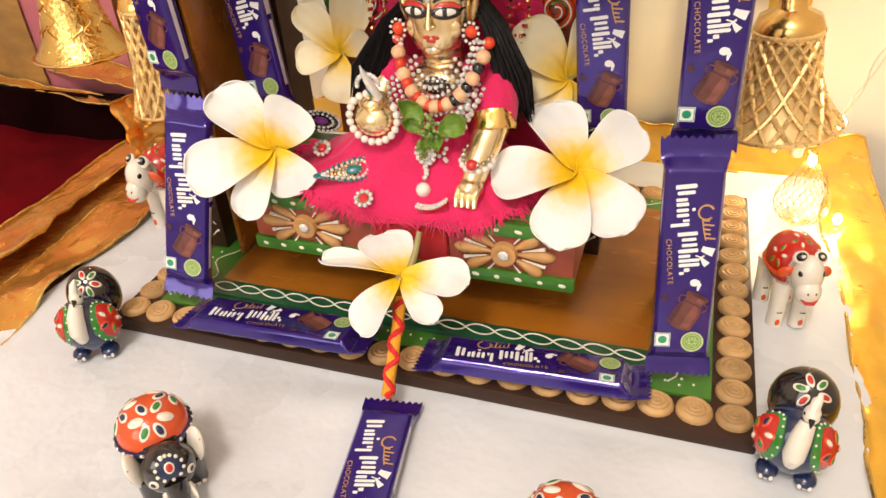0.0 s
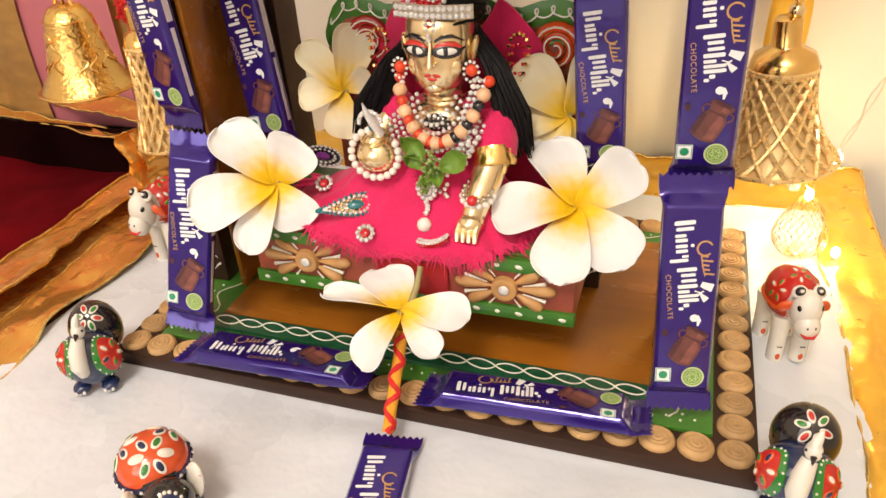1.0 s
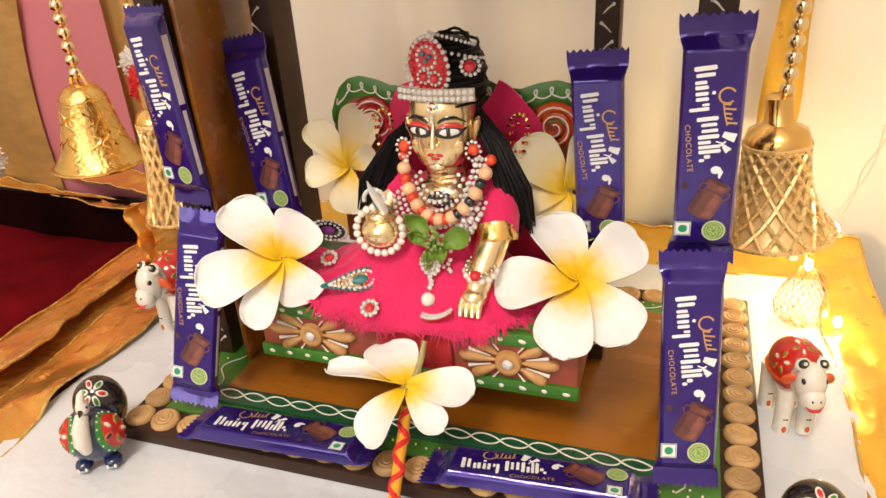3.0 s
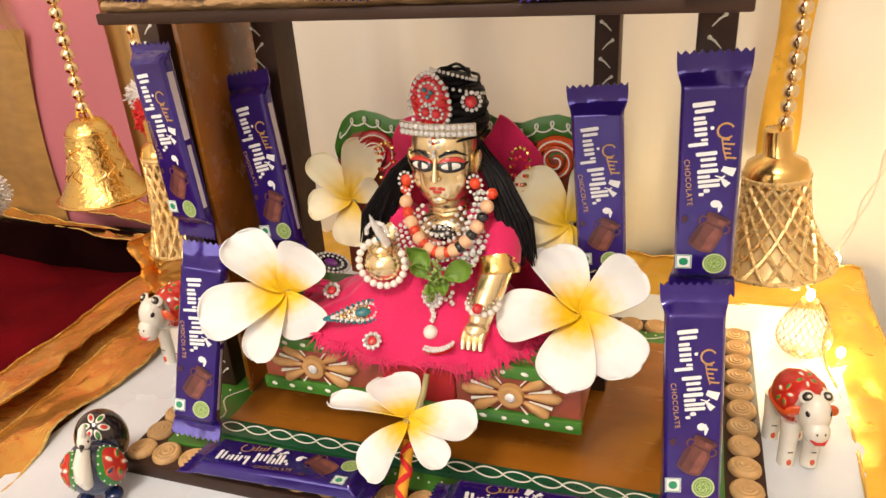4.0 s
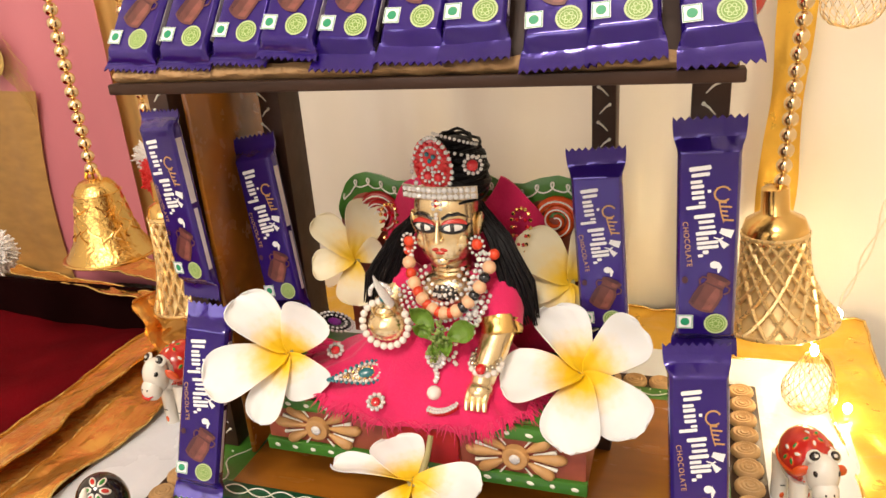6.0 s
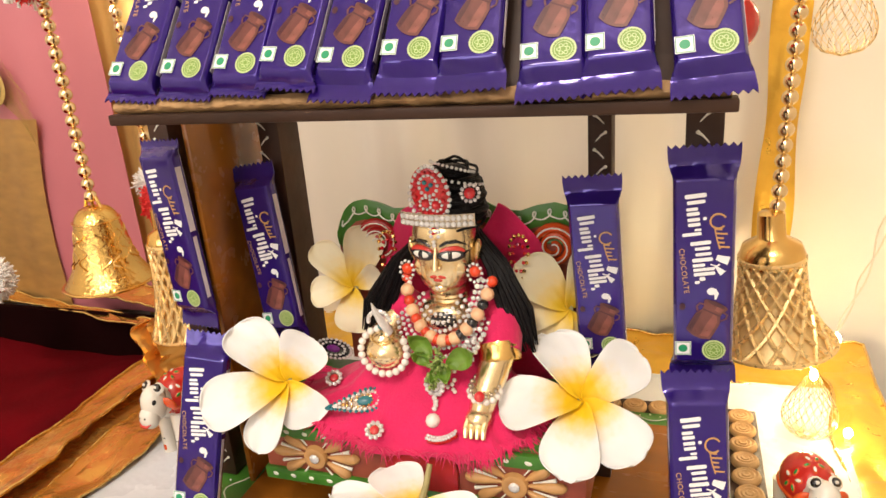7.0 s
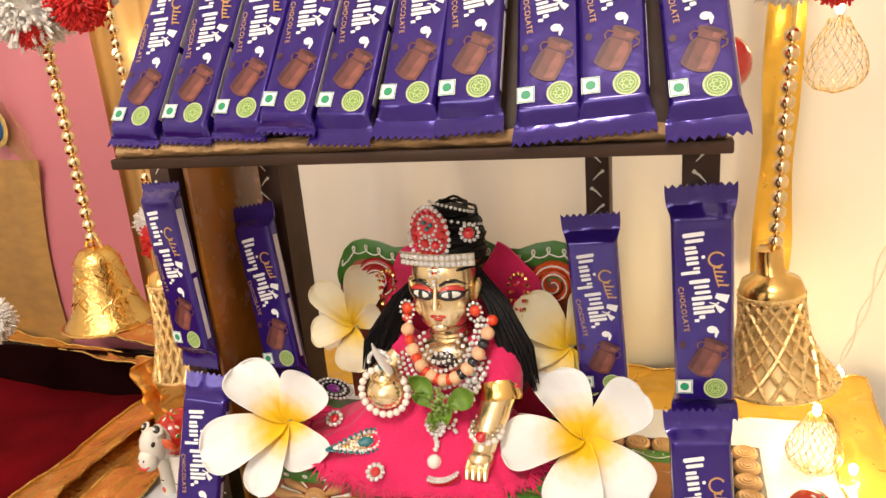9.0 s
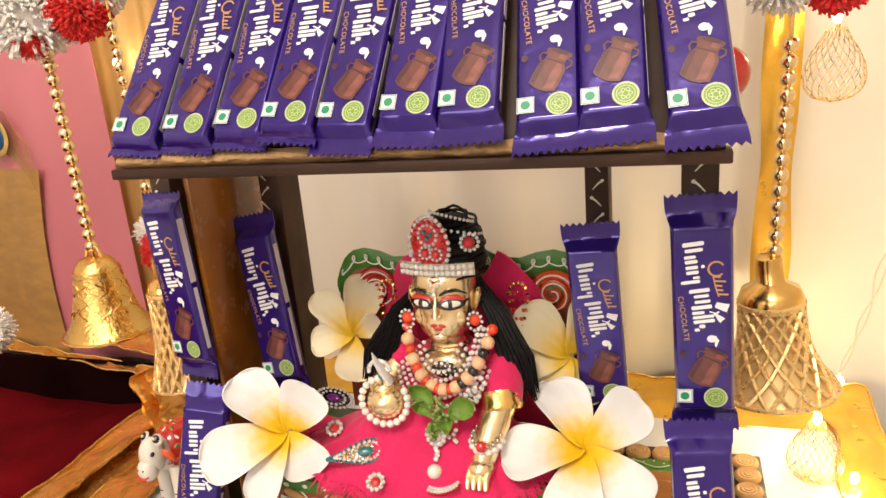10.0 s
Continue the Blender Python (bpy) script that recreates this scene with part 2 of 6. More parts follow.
def ell(bm, c, r, rot=(0, 0, 0), mi=0, seg=16, rings=10):
    m = Matrix.LocRotScale(c, Euler([radians(a) for a in rot]), r)
    g = bmesh.ops.create_uvsphere(bm, u_segments=seg, v_segments=rings, radius=1, matrix=m)
    for f in faces_of(g["verts"]):
        f.material_index = mi
    return g["verts"]


def ball(bm, c, r, mi=0, sub=1):
    g = bmesh.ops.create_icosphere(bm, subdivisions=sub, radius=r, matrix=Matrix.Translation(c))
    for f in faces_of(g["verts"]):
        f.material_index = mi


def box(bm, c, s, rot=(0, 0, 0), mi=0, bevel=0.0, seg=2):
    t = bmesh.new()
    bmesh.ops.create_cube(t, size=1, matrix=Matrix.Diagonal((*s, 1)))
    if bevel:
        bmesh.ops.bevel(t, geom=list(t.edges), offset=bevel, segments=seg, affect="EDGES", profile=0.5)
    m = Matrix.LocRotScale(c, Euler([radians(a) for a in rot]), None)
    vm = {v: bm.verts.new(m @ v.co) for v in t.verts}
    for f in t.faces:
        bm.faces.new([vm[v] for v in f.verts]).material_index = mi
    t.free()


def tube(bm, pts, radii, mi=0, seg=8, caps=True, flat=1.0):
    pts = [Vector(p) for p in pts]
    if not isinstance(radii, (list, tuple)):
        radii = [radii] * len(pts)
    rings = []
    ref = Vector((0.31, 0.17, 0.93))
    for i, p in enumerate(pts):
        d = (pts[min(i + 1, len(pts) - 1)] - pts[max(i - 1, 0)]).normalized()
        if abs(d.dot(ref)) > 0.95:
            ref = Vector((1, 0.1, 0))
        a = d.cross(ref).normalized()
        b = d.cross(a).normalized()
        ref = -b
        rings.append([bm.verts.new(p + radii[i] * (a * math.cos(k * math.tau / seg) + flat * b * math.sin(k * math.tau / seg))) for k in range(seg)])
    for r0, r1 in zip(rings, rings[1:]):
        for k in range(seg):
            bm.faces.new((r0[k], r0[(k + 1) % seg], r1[(k + 1) % seg], r1[k])).material_index = mi
    if caps:
        for r in (rings[0], rings[-1]):
            bm.faces.new(r).material_index = mi


def lathe(bm, profile, seg=32, mi=0, m=Matrix()):
    rings = [[bm.verts.new(m @ Vector((r * math.cos(k * math.tau / seg), r * math.sin(k * math.tau / seg), z))) for k in range(seg)] for r, z in profile]
    for r0, r1 in zip(rings, rings[1:]):
        for k in range(seg):
            bm.faces.new((r0[k], r0[(k + 1) % seg], r1[(k + 1) % seg], r1[k])).material_index = mi


def sheet(bm, fn, nu, nv, mi=0, thick=0.0):
    """A grid over fn(u, v), 0 to 1 both ways; with thickness where asked."""
    g = [[bm.verts.new(fn(i / nu, j / nv)) for j in range(nv + 1)] for i in range(nu + 1)]
    fs = []
    for i in range(nu):
        for j in range(nv):
            f = bm.faces.new((g[i][j], g[i + 1][j], g[i + 1][j + 1], g[i][j + 1]))
            f.material_index = mi
            fs.append(f)
    if thick:
        bmesh.ops.recalc_face_normals(bm, faces=fs)
        bmesh.ops.solidify(bm, geom=fs, thickness=thick)


def disc(bm, c, rx, ry, n=20, mi=0, ring=0.0):
    """A flat oval in the xy plane, or a ring of that width."""
    c = Vector(c)
    out = [bm.verts.new(c + Vector((rx * math.cos(k * math.tau / n), ry * math.sin(k * math.tau / n), 0))) for k in range(n)]
    if ring:
        inn = [bm.verts.new(c + Vector(((rx - ring) * math.cos(k * math.tau / n), (ry - ring) * math.sin(k * math.tau / n), 0))) for k in range(n)]
        for k in range(n):
            bm.faces.new((out[k], out[(k + 1) % n], inn[(k + 1) % n], inn[k])).material_index = mi
    else:
        bm.faces.new(out).material_index = mi


def frame_of(origin, xdir, ydir):
    """A pose with its x and y axes along the given ways."""
    y = Vector(ydir).normalized()
    z = Vector(xdir).cross(y).normalized()
    x = y.cross(z)
    return Matrix.Translation(origin) @ Matrix((x, y, z)).transposed().to_4x4()


def wob(x, y, z=0.0, s=1.0, a=1.0):
    return a * noise.noise(Vector((x * s, y * s, z * s)))


# ---- the room ----
def wall_box(name, lo, hi, m, label):
    bm = bmesh.new()
    box(bm, [(a + b) / 2 for a, b in zip(lo, hi)], [b - a for a, b in zip(lo, hi)])
    return structure(name, bm, m, label, "wall")


wall_box("wall_north", (-1.5, 0.45, -0.8), (0.40, 0.55, 2.1), WALL, "cream painted wall behind the shrine")
wall_box("wall_east", (0.40, -2.3, -0.8), (0.50, 0.55, 2.1), WALL, "cream painted wall beside the shrine table")
wall_box("wall_west", (-1.6, -2.3, -0.8), (-1.5, 0.55, 2.1), WALL, "cream painted side wall")
wall_box("wall_south", (-1.5, -2.3, -0.8), (0.40, -2.2, 2.1), WALL, "cream painted wall at the far side of the room")
bm = bmesh.new()
box(bm, (-0.55, -0.875, 2.15), (2.1, 2.85, 0.1))
structure("ceiling", bm, WALL, "plain pale ceiling", "ceiling")
bm = bmesh.new()
box(bm, (-0.55, -0.875, -0.85), (2.1, 2.85, 0.1))
structure("floor", bm, WALL, "plain pale floor", "floor")

# ---- the table and its cloths ----
table = thing("low_table", "low dark wooden table under the white cloth", "table")
bm = bmesh.new()
box(bm, (-0.01, 0.02, -0.03), (0.66, 0.80, 0.04), bevel=0.004)
part("tabletop", bm, DARK_WOOD, table)
for sx in (-0.31, 0.29):
    for sy in (-0.35, 0.39):
        bm = bmesh.new()
        box(bm, (sx, sy, -0.425), (0.05, 0.05, 0.75), bevel=0.004)
        part("leg", bm, DARK_WOOD, table)


def cloth_height(x, y):
    return 0.0016 * math.sin(x * 31 + 4 * wob(x, y, 0, 5)) * wob(x, y, 2, 9) + 0.0065 * max(0, wob(x * 0.6 + y, y * 0.7 - x, 5, 15)) ** 1.4 + 0.003


def cloth(u, v):
    x, y = -0.297 + 0.582 * u, -0.36 + 0.70 * v
    keep = -0.24 < x < 0.24 and 0.0 < y < 0.28
    return (x, y, 0.005 if keep else cloth_height(x, y))


bm = bmesh.new()
sheet(bm, cloth, 110, 130, thick=-0.0015)
tagged(part("altar_cloth", bm, SATIN), "white satin altar cloth spread over the low table", "cloth")


def ribbon(name, p0, p1, w0, w1, label, m=GOLD_CLOTH, lift=0.004, waves=9, n=60, seed=0, edge=0.006):
    """A gathered ribbon from p0 to p1; w0, w1: the ways across it at each end."""
    p0, p1, w0, w1 = Vector(p0), Vector(p1), Vector(w0), Vector(w1)

    def fn(u, v):
        p = p0.lerp(p1, u) + w0.lerp(w1, u) * (v - 0.5)
        a = wob(u * waves, v * 1.5, seed, 1.0)
        b = wob(u * waves * 3, v * 4, seed + 9, 1.0)
        p += Vector((0, 0, lift * (1.0 + 1.3 * a + 0.6 * b)))
        out = (v - 0.5) * 2
        p += w0.normalized() * out * edge * wob(u * waves * 0.8, 3 + seed, out, 1.0)
        return p

    bm = bmesh.new()
    sheet(bm, fn, n, 12, thick=0.0008)
    ob = tagged(part(name, bm, m), label, "ribbon")
    for v in (0.0, 1.0):
        bm = bmesh.new()
        tube(bm, [fn(k / n, v) + Vector((0, 0, 0.0012)) for k in range(n + 1)], 0.0014, seg=6)
        part("hem", bm, HEM_GOLD, ob, "bright gold rolled hem")
    return ob


ribbon("gold_border", (-0.315, -0.36, 0.001), (-0.315, 0.34, 0.001), (0.05, 0, 0), (0.05, 0, 0), "crinkled gold tissue border along the white cloth", GOLD_CLOTH_B, 0.006, 12, 80, 2, 0.008)
ribbon("gold_border", (-0.360, -0.36, 0.012), (-0.378, 0.31, 0.012), (0.055, 0, 0.004), (0.040, 0, 0.004), "crumpled copper-gold ribbon edging the red velvet", GOLD_CLOTH_B, 0.006, 11, 80, 5, 0.010)
ribbon("gold_border", (-0.334, -0.36, 0.0), (-0.336, 0.33, 0.0), (0.09, 0, -0.014), (0.095, 0, -0.014), "wide crinkled gold tissue between the cloth and the velvet", GOLD_CLOTH_B, 0.003, 9, 90, 23, 0.004)
ribbon("gold_border", (0.302, -0.36, 0.002), (0.302, 0.42, 0.002), (0.045, 0, 0.006), (0.045, 0, 0.006), "shiny gold tissue border beside the white cloth", GOLD_CLOTH, 0.005, 12, 80, 8, 0.012)
ribbon("gold_border", (-0.28, 0.375, 0.002), (0.325, 0.375, 0.002), (0, 0.075, 0.012), (0, 0.075, 0.012), "shiny gold tissue border behind the wooden shrine", GOLD_CLOTH, 0.005, 12, 80, 11, 0.008)
ribbon("gold_border", (-0.40, 0.335, 0.004), (-1.0, 0.44, 0.004), (0.004, 0.018, 0), (0.004, 0.02, 0), "narrow gold trim along the velvet's far edge", GOLD_CLOTH_B, 0.004, 14, 80, 14, 0.005)
ribbon("gold_border", (-0.41, 0.372, 0.022), (-1.0, 0.485, 0.022), (0.006, 0.03, 0.01), (0.006, 0.03, 0.01), "second copper-gold trim below the silk curtain", GOLD_CLOTH_B, 0.004, 14, 80, 17, 0.005)

bm = bmesh.new()
sheet(bm, lambda u, v: (-0.330 + 0.034 * (u - 0.5) + 0.010 * wob(u * 4, v * 5, 31) + 0.018 * (1 - v) * (u - 0.5), 0.215 + 0.012 * math.sin(u * 13 + 3 * v) - 0.010 * v, 0.006 + 0.085 * v - 0.020 * (u - 0.5) ** 2), 26, 30, thick=0.0008)
tagged(part("gold_bow", bm, GOLD_CLOTH_B), "bunched gold tissue tied at the cloth's corner", "ribbon")

# the sunken red velvet seat beside the table
velvet = thing("velvet_tray", "deep red velvet lining in a sunken tray", "velvet tray")


def plush(u, v):
    x, y = -1.2 + 0.83 * u, -0.5 + 0.86 * v
    z = -0.05 + 0.012 * wob(x, y, 1, 7) + 0.006 * wob(x, y, 4, 19)
    rim = max(0, (x + 0.44) / 0.07)
    return (x, y, z + 0.055 * rim * rim)


bm = bmesh.new()
sheet(bm, plush, 60, 70, thick=-0.004)
part("lining", bm, VELVET, velvet)
# board added for the shadow below the far gold trim, coloured near-black
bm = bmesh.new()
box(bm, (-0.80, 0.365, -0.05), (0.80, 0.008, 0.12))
part("back_board", bm, SHADE, velvet, "near-black board for the shadow under the gold trim")
bm = bmesh.new()
box(bm, (-0.80, -0.05, -0.45), (0.82, 0.86, 0.70), bevel=0.01)
part("body", bm, VELVET, velvet)


# ---- drapes on the wall ----
def drape(name, x0, x1, y, z0, z1, m, label, folds, amp, seed, n=70):
    def fn(u, v):
        x = x0 + (x1 - x0) * u
        d = amp * (math.sin(u * folds * math.tau + 1.5 * wob(u * 4, v * 1.2, seed)) + 0.6 * wob(u * folds * 1.7, v * 0.8, seed + 3))
        return (x + 0.006 * wob(u * 3, v * 2, seed + 7), y - amp * 1.6 + d, z0 + (z1 - z0) * v)

    bm = bmesh.new()
    sheet(bm, fn, n, 24, thick=0.001)
    return tagged(part(name, bm, m), label, "curtain")


drape("satin_backdrop", -0.34, 0.235, 0.445, 0.0, 0.95, DRAPE, "cream satin backdrop falling in soft folds", 5, 0.011, 3)
drape("gold_drape", -0.54, -0.335, 0.44, -0.02, 0.95, TAN_DRAPE, "golden tan drape hanging beside the pink silk", 3, 0.008, 6, 40)
silk = drape("silk_curtain", -1.05, -0.515, 0.425, -0.01, 0.95, PINK_SILK, "dusty pink silk curtain with gold stripes", 2.4, 0.010, 9)
def stripe(u, v):
    x = -0.86 + 0.222 * u
    w = (x + 1.05) / 0.535
    h = 0.268 * v
    d = 0.010 * (math.sin(w * 2.4 * math.tau + 1.5 * wob(w * 4, h / 0.96 * 1.2, 9)) + 0.6 * wob(w * 2.4 * 1.7, h / 0.96 * 0.8, 12))
    return (x + 0.02 * v - 0.012 * math.sin(v * 3), 0.425 - 0.016 + d - 0.006, -0.01 + h)


bm = bmesh.new()
sheet(bm, stripe, 24, 24, thick=0.0008)
part("stripe", bm, ZARI, silk, "gold brocade border")

# ---- the painted wooden shrine ----
shrine = thing("swing_shrine", "painted wooden swing shrine with a cane-coil border", "shrine")
T = 0.020
bm = bmesh.new()
box(bm, (0.0030, 0.134, 0.0114), (0.431, 0.272, 0.0112), bevel=0.0015)
base = part("base_board", bm, DARK_WOOD, shrine, "dark brown base board with pale cane coils")
bm = bmesh.new()
box(bm, (0.0028, 0.134, 0.018), (0.381, 0.224, 0.003), bevel=0.0008)
part("green_border", bm, GREEN_PAINT, shrine, "green painted border with white dots")
bm = bmesh.new()
box(bm, (0.0, 0.1375, 0.0198), (0.310, 0.180, 0.0016), bevel=0.0006)
part("floor_panel", bm, HONEY_WOOD, shrine, "polished honey-brown floor panel")
bm = bmesh.new()
box(bm, (0.0, 0.0440, 0.0205), (0.318, 0.0165, 0.004), bevel=0.0012)
strip = part("curl_strip", bm, DARK_GREEN, shrine, "dark green strip with white curls")


for side in (1, -1):
    bm = bmesh.new()
    pts = []
    for k in range(16 * 14 + 1):
        w = math.sin(k * math.pi / 14)
        y = side * 0.0042 * math.copysign(abs(w) ** 0.75, w)
        pts.append((-0.154 + 0.308 * k / 224 - 0.45 * y, 0.0440 + y, 0.0232 + side * 0.0002))
    tube(bm, pts, 0.00055, seg=5)
    part("curl_line", bm, WHITE_PAINT, strip, "white painted interlaced curls")
bm = bmesh.new()
for k in range(46):
    ball(bm, (-0.183 + 0.366 * k / 45, 0.0285 + 0.0022 * (k % 2), T), 0.0009)
    ball(bm, (-0.183 + 0.366 * k / 45, 0.2400 + 0.0022 * (k % 2), T), 0.0009)
for k in range(24):
    for sx in (-1, 1):
        ball(bm, (sx * (0.176 + 0.003 * (k % 2)), 0.034 + 0.2 * k / 23, T), 0.0010)
tagged(part("paint_dots", bm, WHITE_PAINT, base, "white painted dots"), kind="stuff")
bm = bmesh.new()
for sx in (-1, 1):
    pts = [(sx * (0.168 + 0.006 * math.sin(k * 0.9)), 0.03 + 0.21 * k / 40, T) for k in range(41)]
    tube(bm, pts, 0.0006, seg=4)
pts = [(-0.17 + 0.34 * k / 60, 0.2375 + 0.004 * math.sin(k * 0.9), T) for k in range(61)]
tube(bm, pts, 0.0006, seg=4)
part("wavy_line", bm, WHITE_PAINT, base, "white painted wavy line")

# coils round the border, one by one
bm = bmesh.new()
lathe(bm, [(0.0001, 0.0050), (0.0022, 0.0056), (0.0030, 0.0048), (0.0046, 0.0055), (0.0056, 0.0047), (0.0072, 0.0054), (0.0086, 0.0042), (0.0092, 0.0020), (0.0090, 0.0)], 16)
coil_mesh = mesh_of(bm, "coil", COIL)
rng = random.Random(4)
spots = []
nx, ny = 20, 12
for i in range(nx):
    x = -0.2005 + 0.4065 * i / (nx - 1)
    spots += [(x, 0.0115), (x, 0.2565)]
for j in range(1, ny):
    y = 0.0115 + 0.245 * j / ny
    spots += [(-0.2005, y), (0.2060, y)]
for x, y in spots:
    ob = part("cane_coil", coil_mesh, None, base)
    ob.matrix_local = Matrix.LocRotScale((x + rng.uniform(-.0006, .0006), y + rng.uniform(-.0006, .0006), 0.0165), Euler((rng.uniform(-.06, .06), rng.uniform(-.06, .06), rng.uniform(0, 6))), (1.16, 1.12, rng.uniform(0.75, 0.95)))


def dotted_post(x, y, z1, w=0.016, depth=0.022, shift=0.0):
    bm = bmesh.new()
    box(bm, (x, y - w / 2 + depth / 2, (T + z1) / 2), (w, depth, z1 - T), bevel=0.0012)
    p = part("post", bm, DARK_WOOD, shrine, "dark post with white painted dots")
    bm = bmesh.new()
    for k in range(int((z1 - 0.03) / 0.0110)):
        z = 0.035 + k * 0.0110
        sx = (-1) ** k
        ball(bm, (x + shift + 0.0034 * sx, y - w / 2, z + 0.0014), 0.0013)
        tube(bm, [(x + shift + 0.0034 * sx, y - w / 2, z + 0.0014), (x + shift + 0.0006 * sx, y - w / 2 - 0.0002, z - 0.0006), (x + shift - 0.0026 * sx, y - w / 2, z - 0.0042)], [0.0008, 0.0006, 0.0003], seg=5)
    tagged(part("paint_dots", bm, WHITE_PAINT, p, "white painted dots"), kind="stuff")


dotted_post(0.1635, 0.1000, 0.350, 0.019)
dotted_post(-0.1820, 0.1000, 0.350)
dotted_post(0.103, 0.158, 0.46, 0.015)
dotted_post(-0.1340, 0.158, 0.46, 0.017, 0.030, -0.0045)
bm = bmesh.new()
a, b = Vector((-0.1575, 0.088, 0)), Vector((-0.1660, 0.196, 0))
mid, d = (a + b) / 2, b - a
box(bm, (mid.x, mid.y, 0.168), (d.length, 0.004, 0.296), (0, 0, math.degrees(math.atan2(d.y, d.x))), bevel=0.001)
part("side_panel", bm, HONEY_WOOD, shrine, "polished brown side panel")

# roof: front beam, sloping board and the bark mat at its edge
RT = radians(55)
ROOF_UP, ROOF_OUT = Vector((0, math.cos(RT), math.sin(RT))), Vector((0, -math.sin(RT), math.cos(RT)))
bm = bmesh.new()
box(bm, (0.004, 0.0420, 0.3115), (0.344, 0.012, 0.0062), bevel=0.001)
part("roof_beam", bm, DARK_WOOD, shrine, "dark brown front beam under the roof")
bm = bmesh.new()
c = Vector((0.004, 0.036, 0.322)) + ROOF_UP * 0.085 - ROOF_OUT * 0.0135
box(bm, c, (0.338, 0.172, 0.005), (55, 0, 0), bevel=0.001)
part("roof_board", bm, DARK_WOOD, shrine)


def bark(u, v):
    x = -0.164 + 0.337 * u
    a = v * math.pi
    lump = 1 + 0.35 * wob(u * 30, v * 2, 1) + 0.25 * wob(u * 90, v * 5, 4) + 0.12 * math.sin(u * 240 + v * 3)
    return Vector((x, 0.0430 - 0.0050 * lump * math.sin(a), 0.3142 + 0.0085 * v + 0.0012 * wob(u * 24, v, 8)))


bm = bmesh.new()
sheet(bm, bark, 220, 10, thick=0.002)
part("bark_edging", bm, WICKER, shrine, "rough woven bark edging")

# ---- the painted throne seat ----
seat = thing("throne_seat", "small carved throne seat painted red and green", "throne")
SX0, SX1, SY0, SY1, SZ0, SZ1 = -0.117, 0.105, 0.058, 0.152, 0.056, 0.099
bm = bmesh.new()
box(bm, ((SX0 + SX1) / 2, (SY0 + SY1) / 2, (SZ0 + SZ1) / 2), (SX1 - SX0, SY1 - SY0, SZ1 - SZ0), bevel=0.0015)
part("seat_box", bm, ROSEWOOD, seat, "rust-red seat box")
for x in (SX0 + 0.045, SX1 - 0.045):
    for y in (SY0 + 0.050, SY1 - 0.012):
        bm = bmesh.new()
        lathe(bm, [(0.006, 0), (0.007, 0.006), (0.0045, 0.014), (0.007, 0.026), (0.0075, 0.0365)], 14, m=Matrix.Translation((x, y, 0.0206)))
        part("leg", bm, DARK_WOOD, seat)
for z0, z1 in ((SZ0 - 0.001, SZ0 + 0.0085), (SZ1 - 0.0085, SZ1 + 0.001)):
    bm = bmesh.new()
    box(bm, ((SX0 + SX1) / 2, SY0 - 0.0005, (z0 + z1) / 2), (SX1 - SX0 + 0.002, 0.005, z1 - z0), bevel=0.001)
    band = part("green_band", bm, GREEN_PAINT, seat, "green band with white drops")
    for k in range(16):
        bm = bmesh.new()
        ell(bm, (SX0 + 0.007 + 0.0139 * k, SY0 - 0.003, (z0 + z1) / 2), (0.0022 + 0.0004 * math.sin(k * 3), 0.0007, 0.0015), (0, 12 + 6 * math.sin(k * 2), 0), seg=8, rings=5)
        part("paint_drop", bm, WHITE_PAINT, band)
bm = bmesh.new()
box(bm, ((SX0 + SX1) / 2, (SY0 + SY1) / 2, SZ1 + 0.001), (SX1 - SX0 - 0.003, SY1 - SY0 - 0.006, 0.003), bevel=0.001)
part("seat_top", bm, GREEN_PAINT, seat, "green painted seat top")
bm = bmesh.new()
box(bm, (0.000, SY0 - 0.0015, 0.078), (0.050, 0.005, 0.027), bevel=0.0015)
part("centre_panel", bm, RED_PAINT, seat, "bright red centre panel")
for cx in (-0.0765, 0.0615):
    bm = bmesh.new()
    lathe(bm, [(0.0001, 0.0045), (0.0028, 0.0045), (0.0034, 0.003), (0.0062, 0.0042), (0.0080, 0.0036), (0.0088, 0.0)], 24, m=Matrix.Translation((cx, SY0 - 0.001, 0.0775)) @ pose(0, 0, 0, 90, 0, 0))
    rosette = part("rosette", bm, SKIN_WOOD, seat, "ochre relief rosette with a mirror centre")
    bm = bmesh.new()
    ell(bm, (cx, SY0 - 0.0048, 0.0775), (0.0036, 0.0014, 0.0036), seg=14, rings=8)
    part("mirror_boss", bm, DIAMOND, rosette, "glittering round boss")
    for sx in (-1, 1):
        for a, le in ((4, 0.0240), (42, 0.0210), (-36, 0.0215)):
            bm = bmesh.new()
            r = radians(a)
            dx, dz = sx * math.cos(r), math.sin(r) * 0.72
            pts = [(cx + dx * (0.0085 + le * q), SY0 - 0.0012, 0.0775 + dz * (0.0085 + le * q)) for q in (0, 0.2, 0.45, 0.7, 0.88, 0.97, 1.0)]
            tube(bm, pts, [0.0009, 0.0019, 0.0032, 0.0040, 0.0034, 0.0020, 0.0006], seg=10)
            part("relief_petal", bm, SKIN_WOOD, rosette)
        for a in (20, -18, 60, -60):
            r = radians(a)
            bm = bmesh.new()
            p = [(cx + sx * math.cos(r) * s, SY0 - 0.0015, 0.0775 + math.sin(r) * s * 0.75) for s in (0.012, 0.019, 0.0275)]
            tube(bm, p, [0.0004, 0.0007, 0.0014], seg=6)
            part("paint_drop", bm, WHITE_PAINT, rosette)


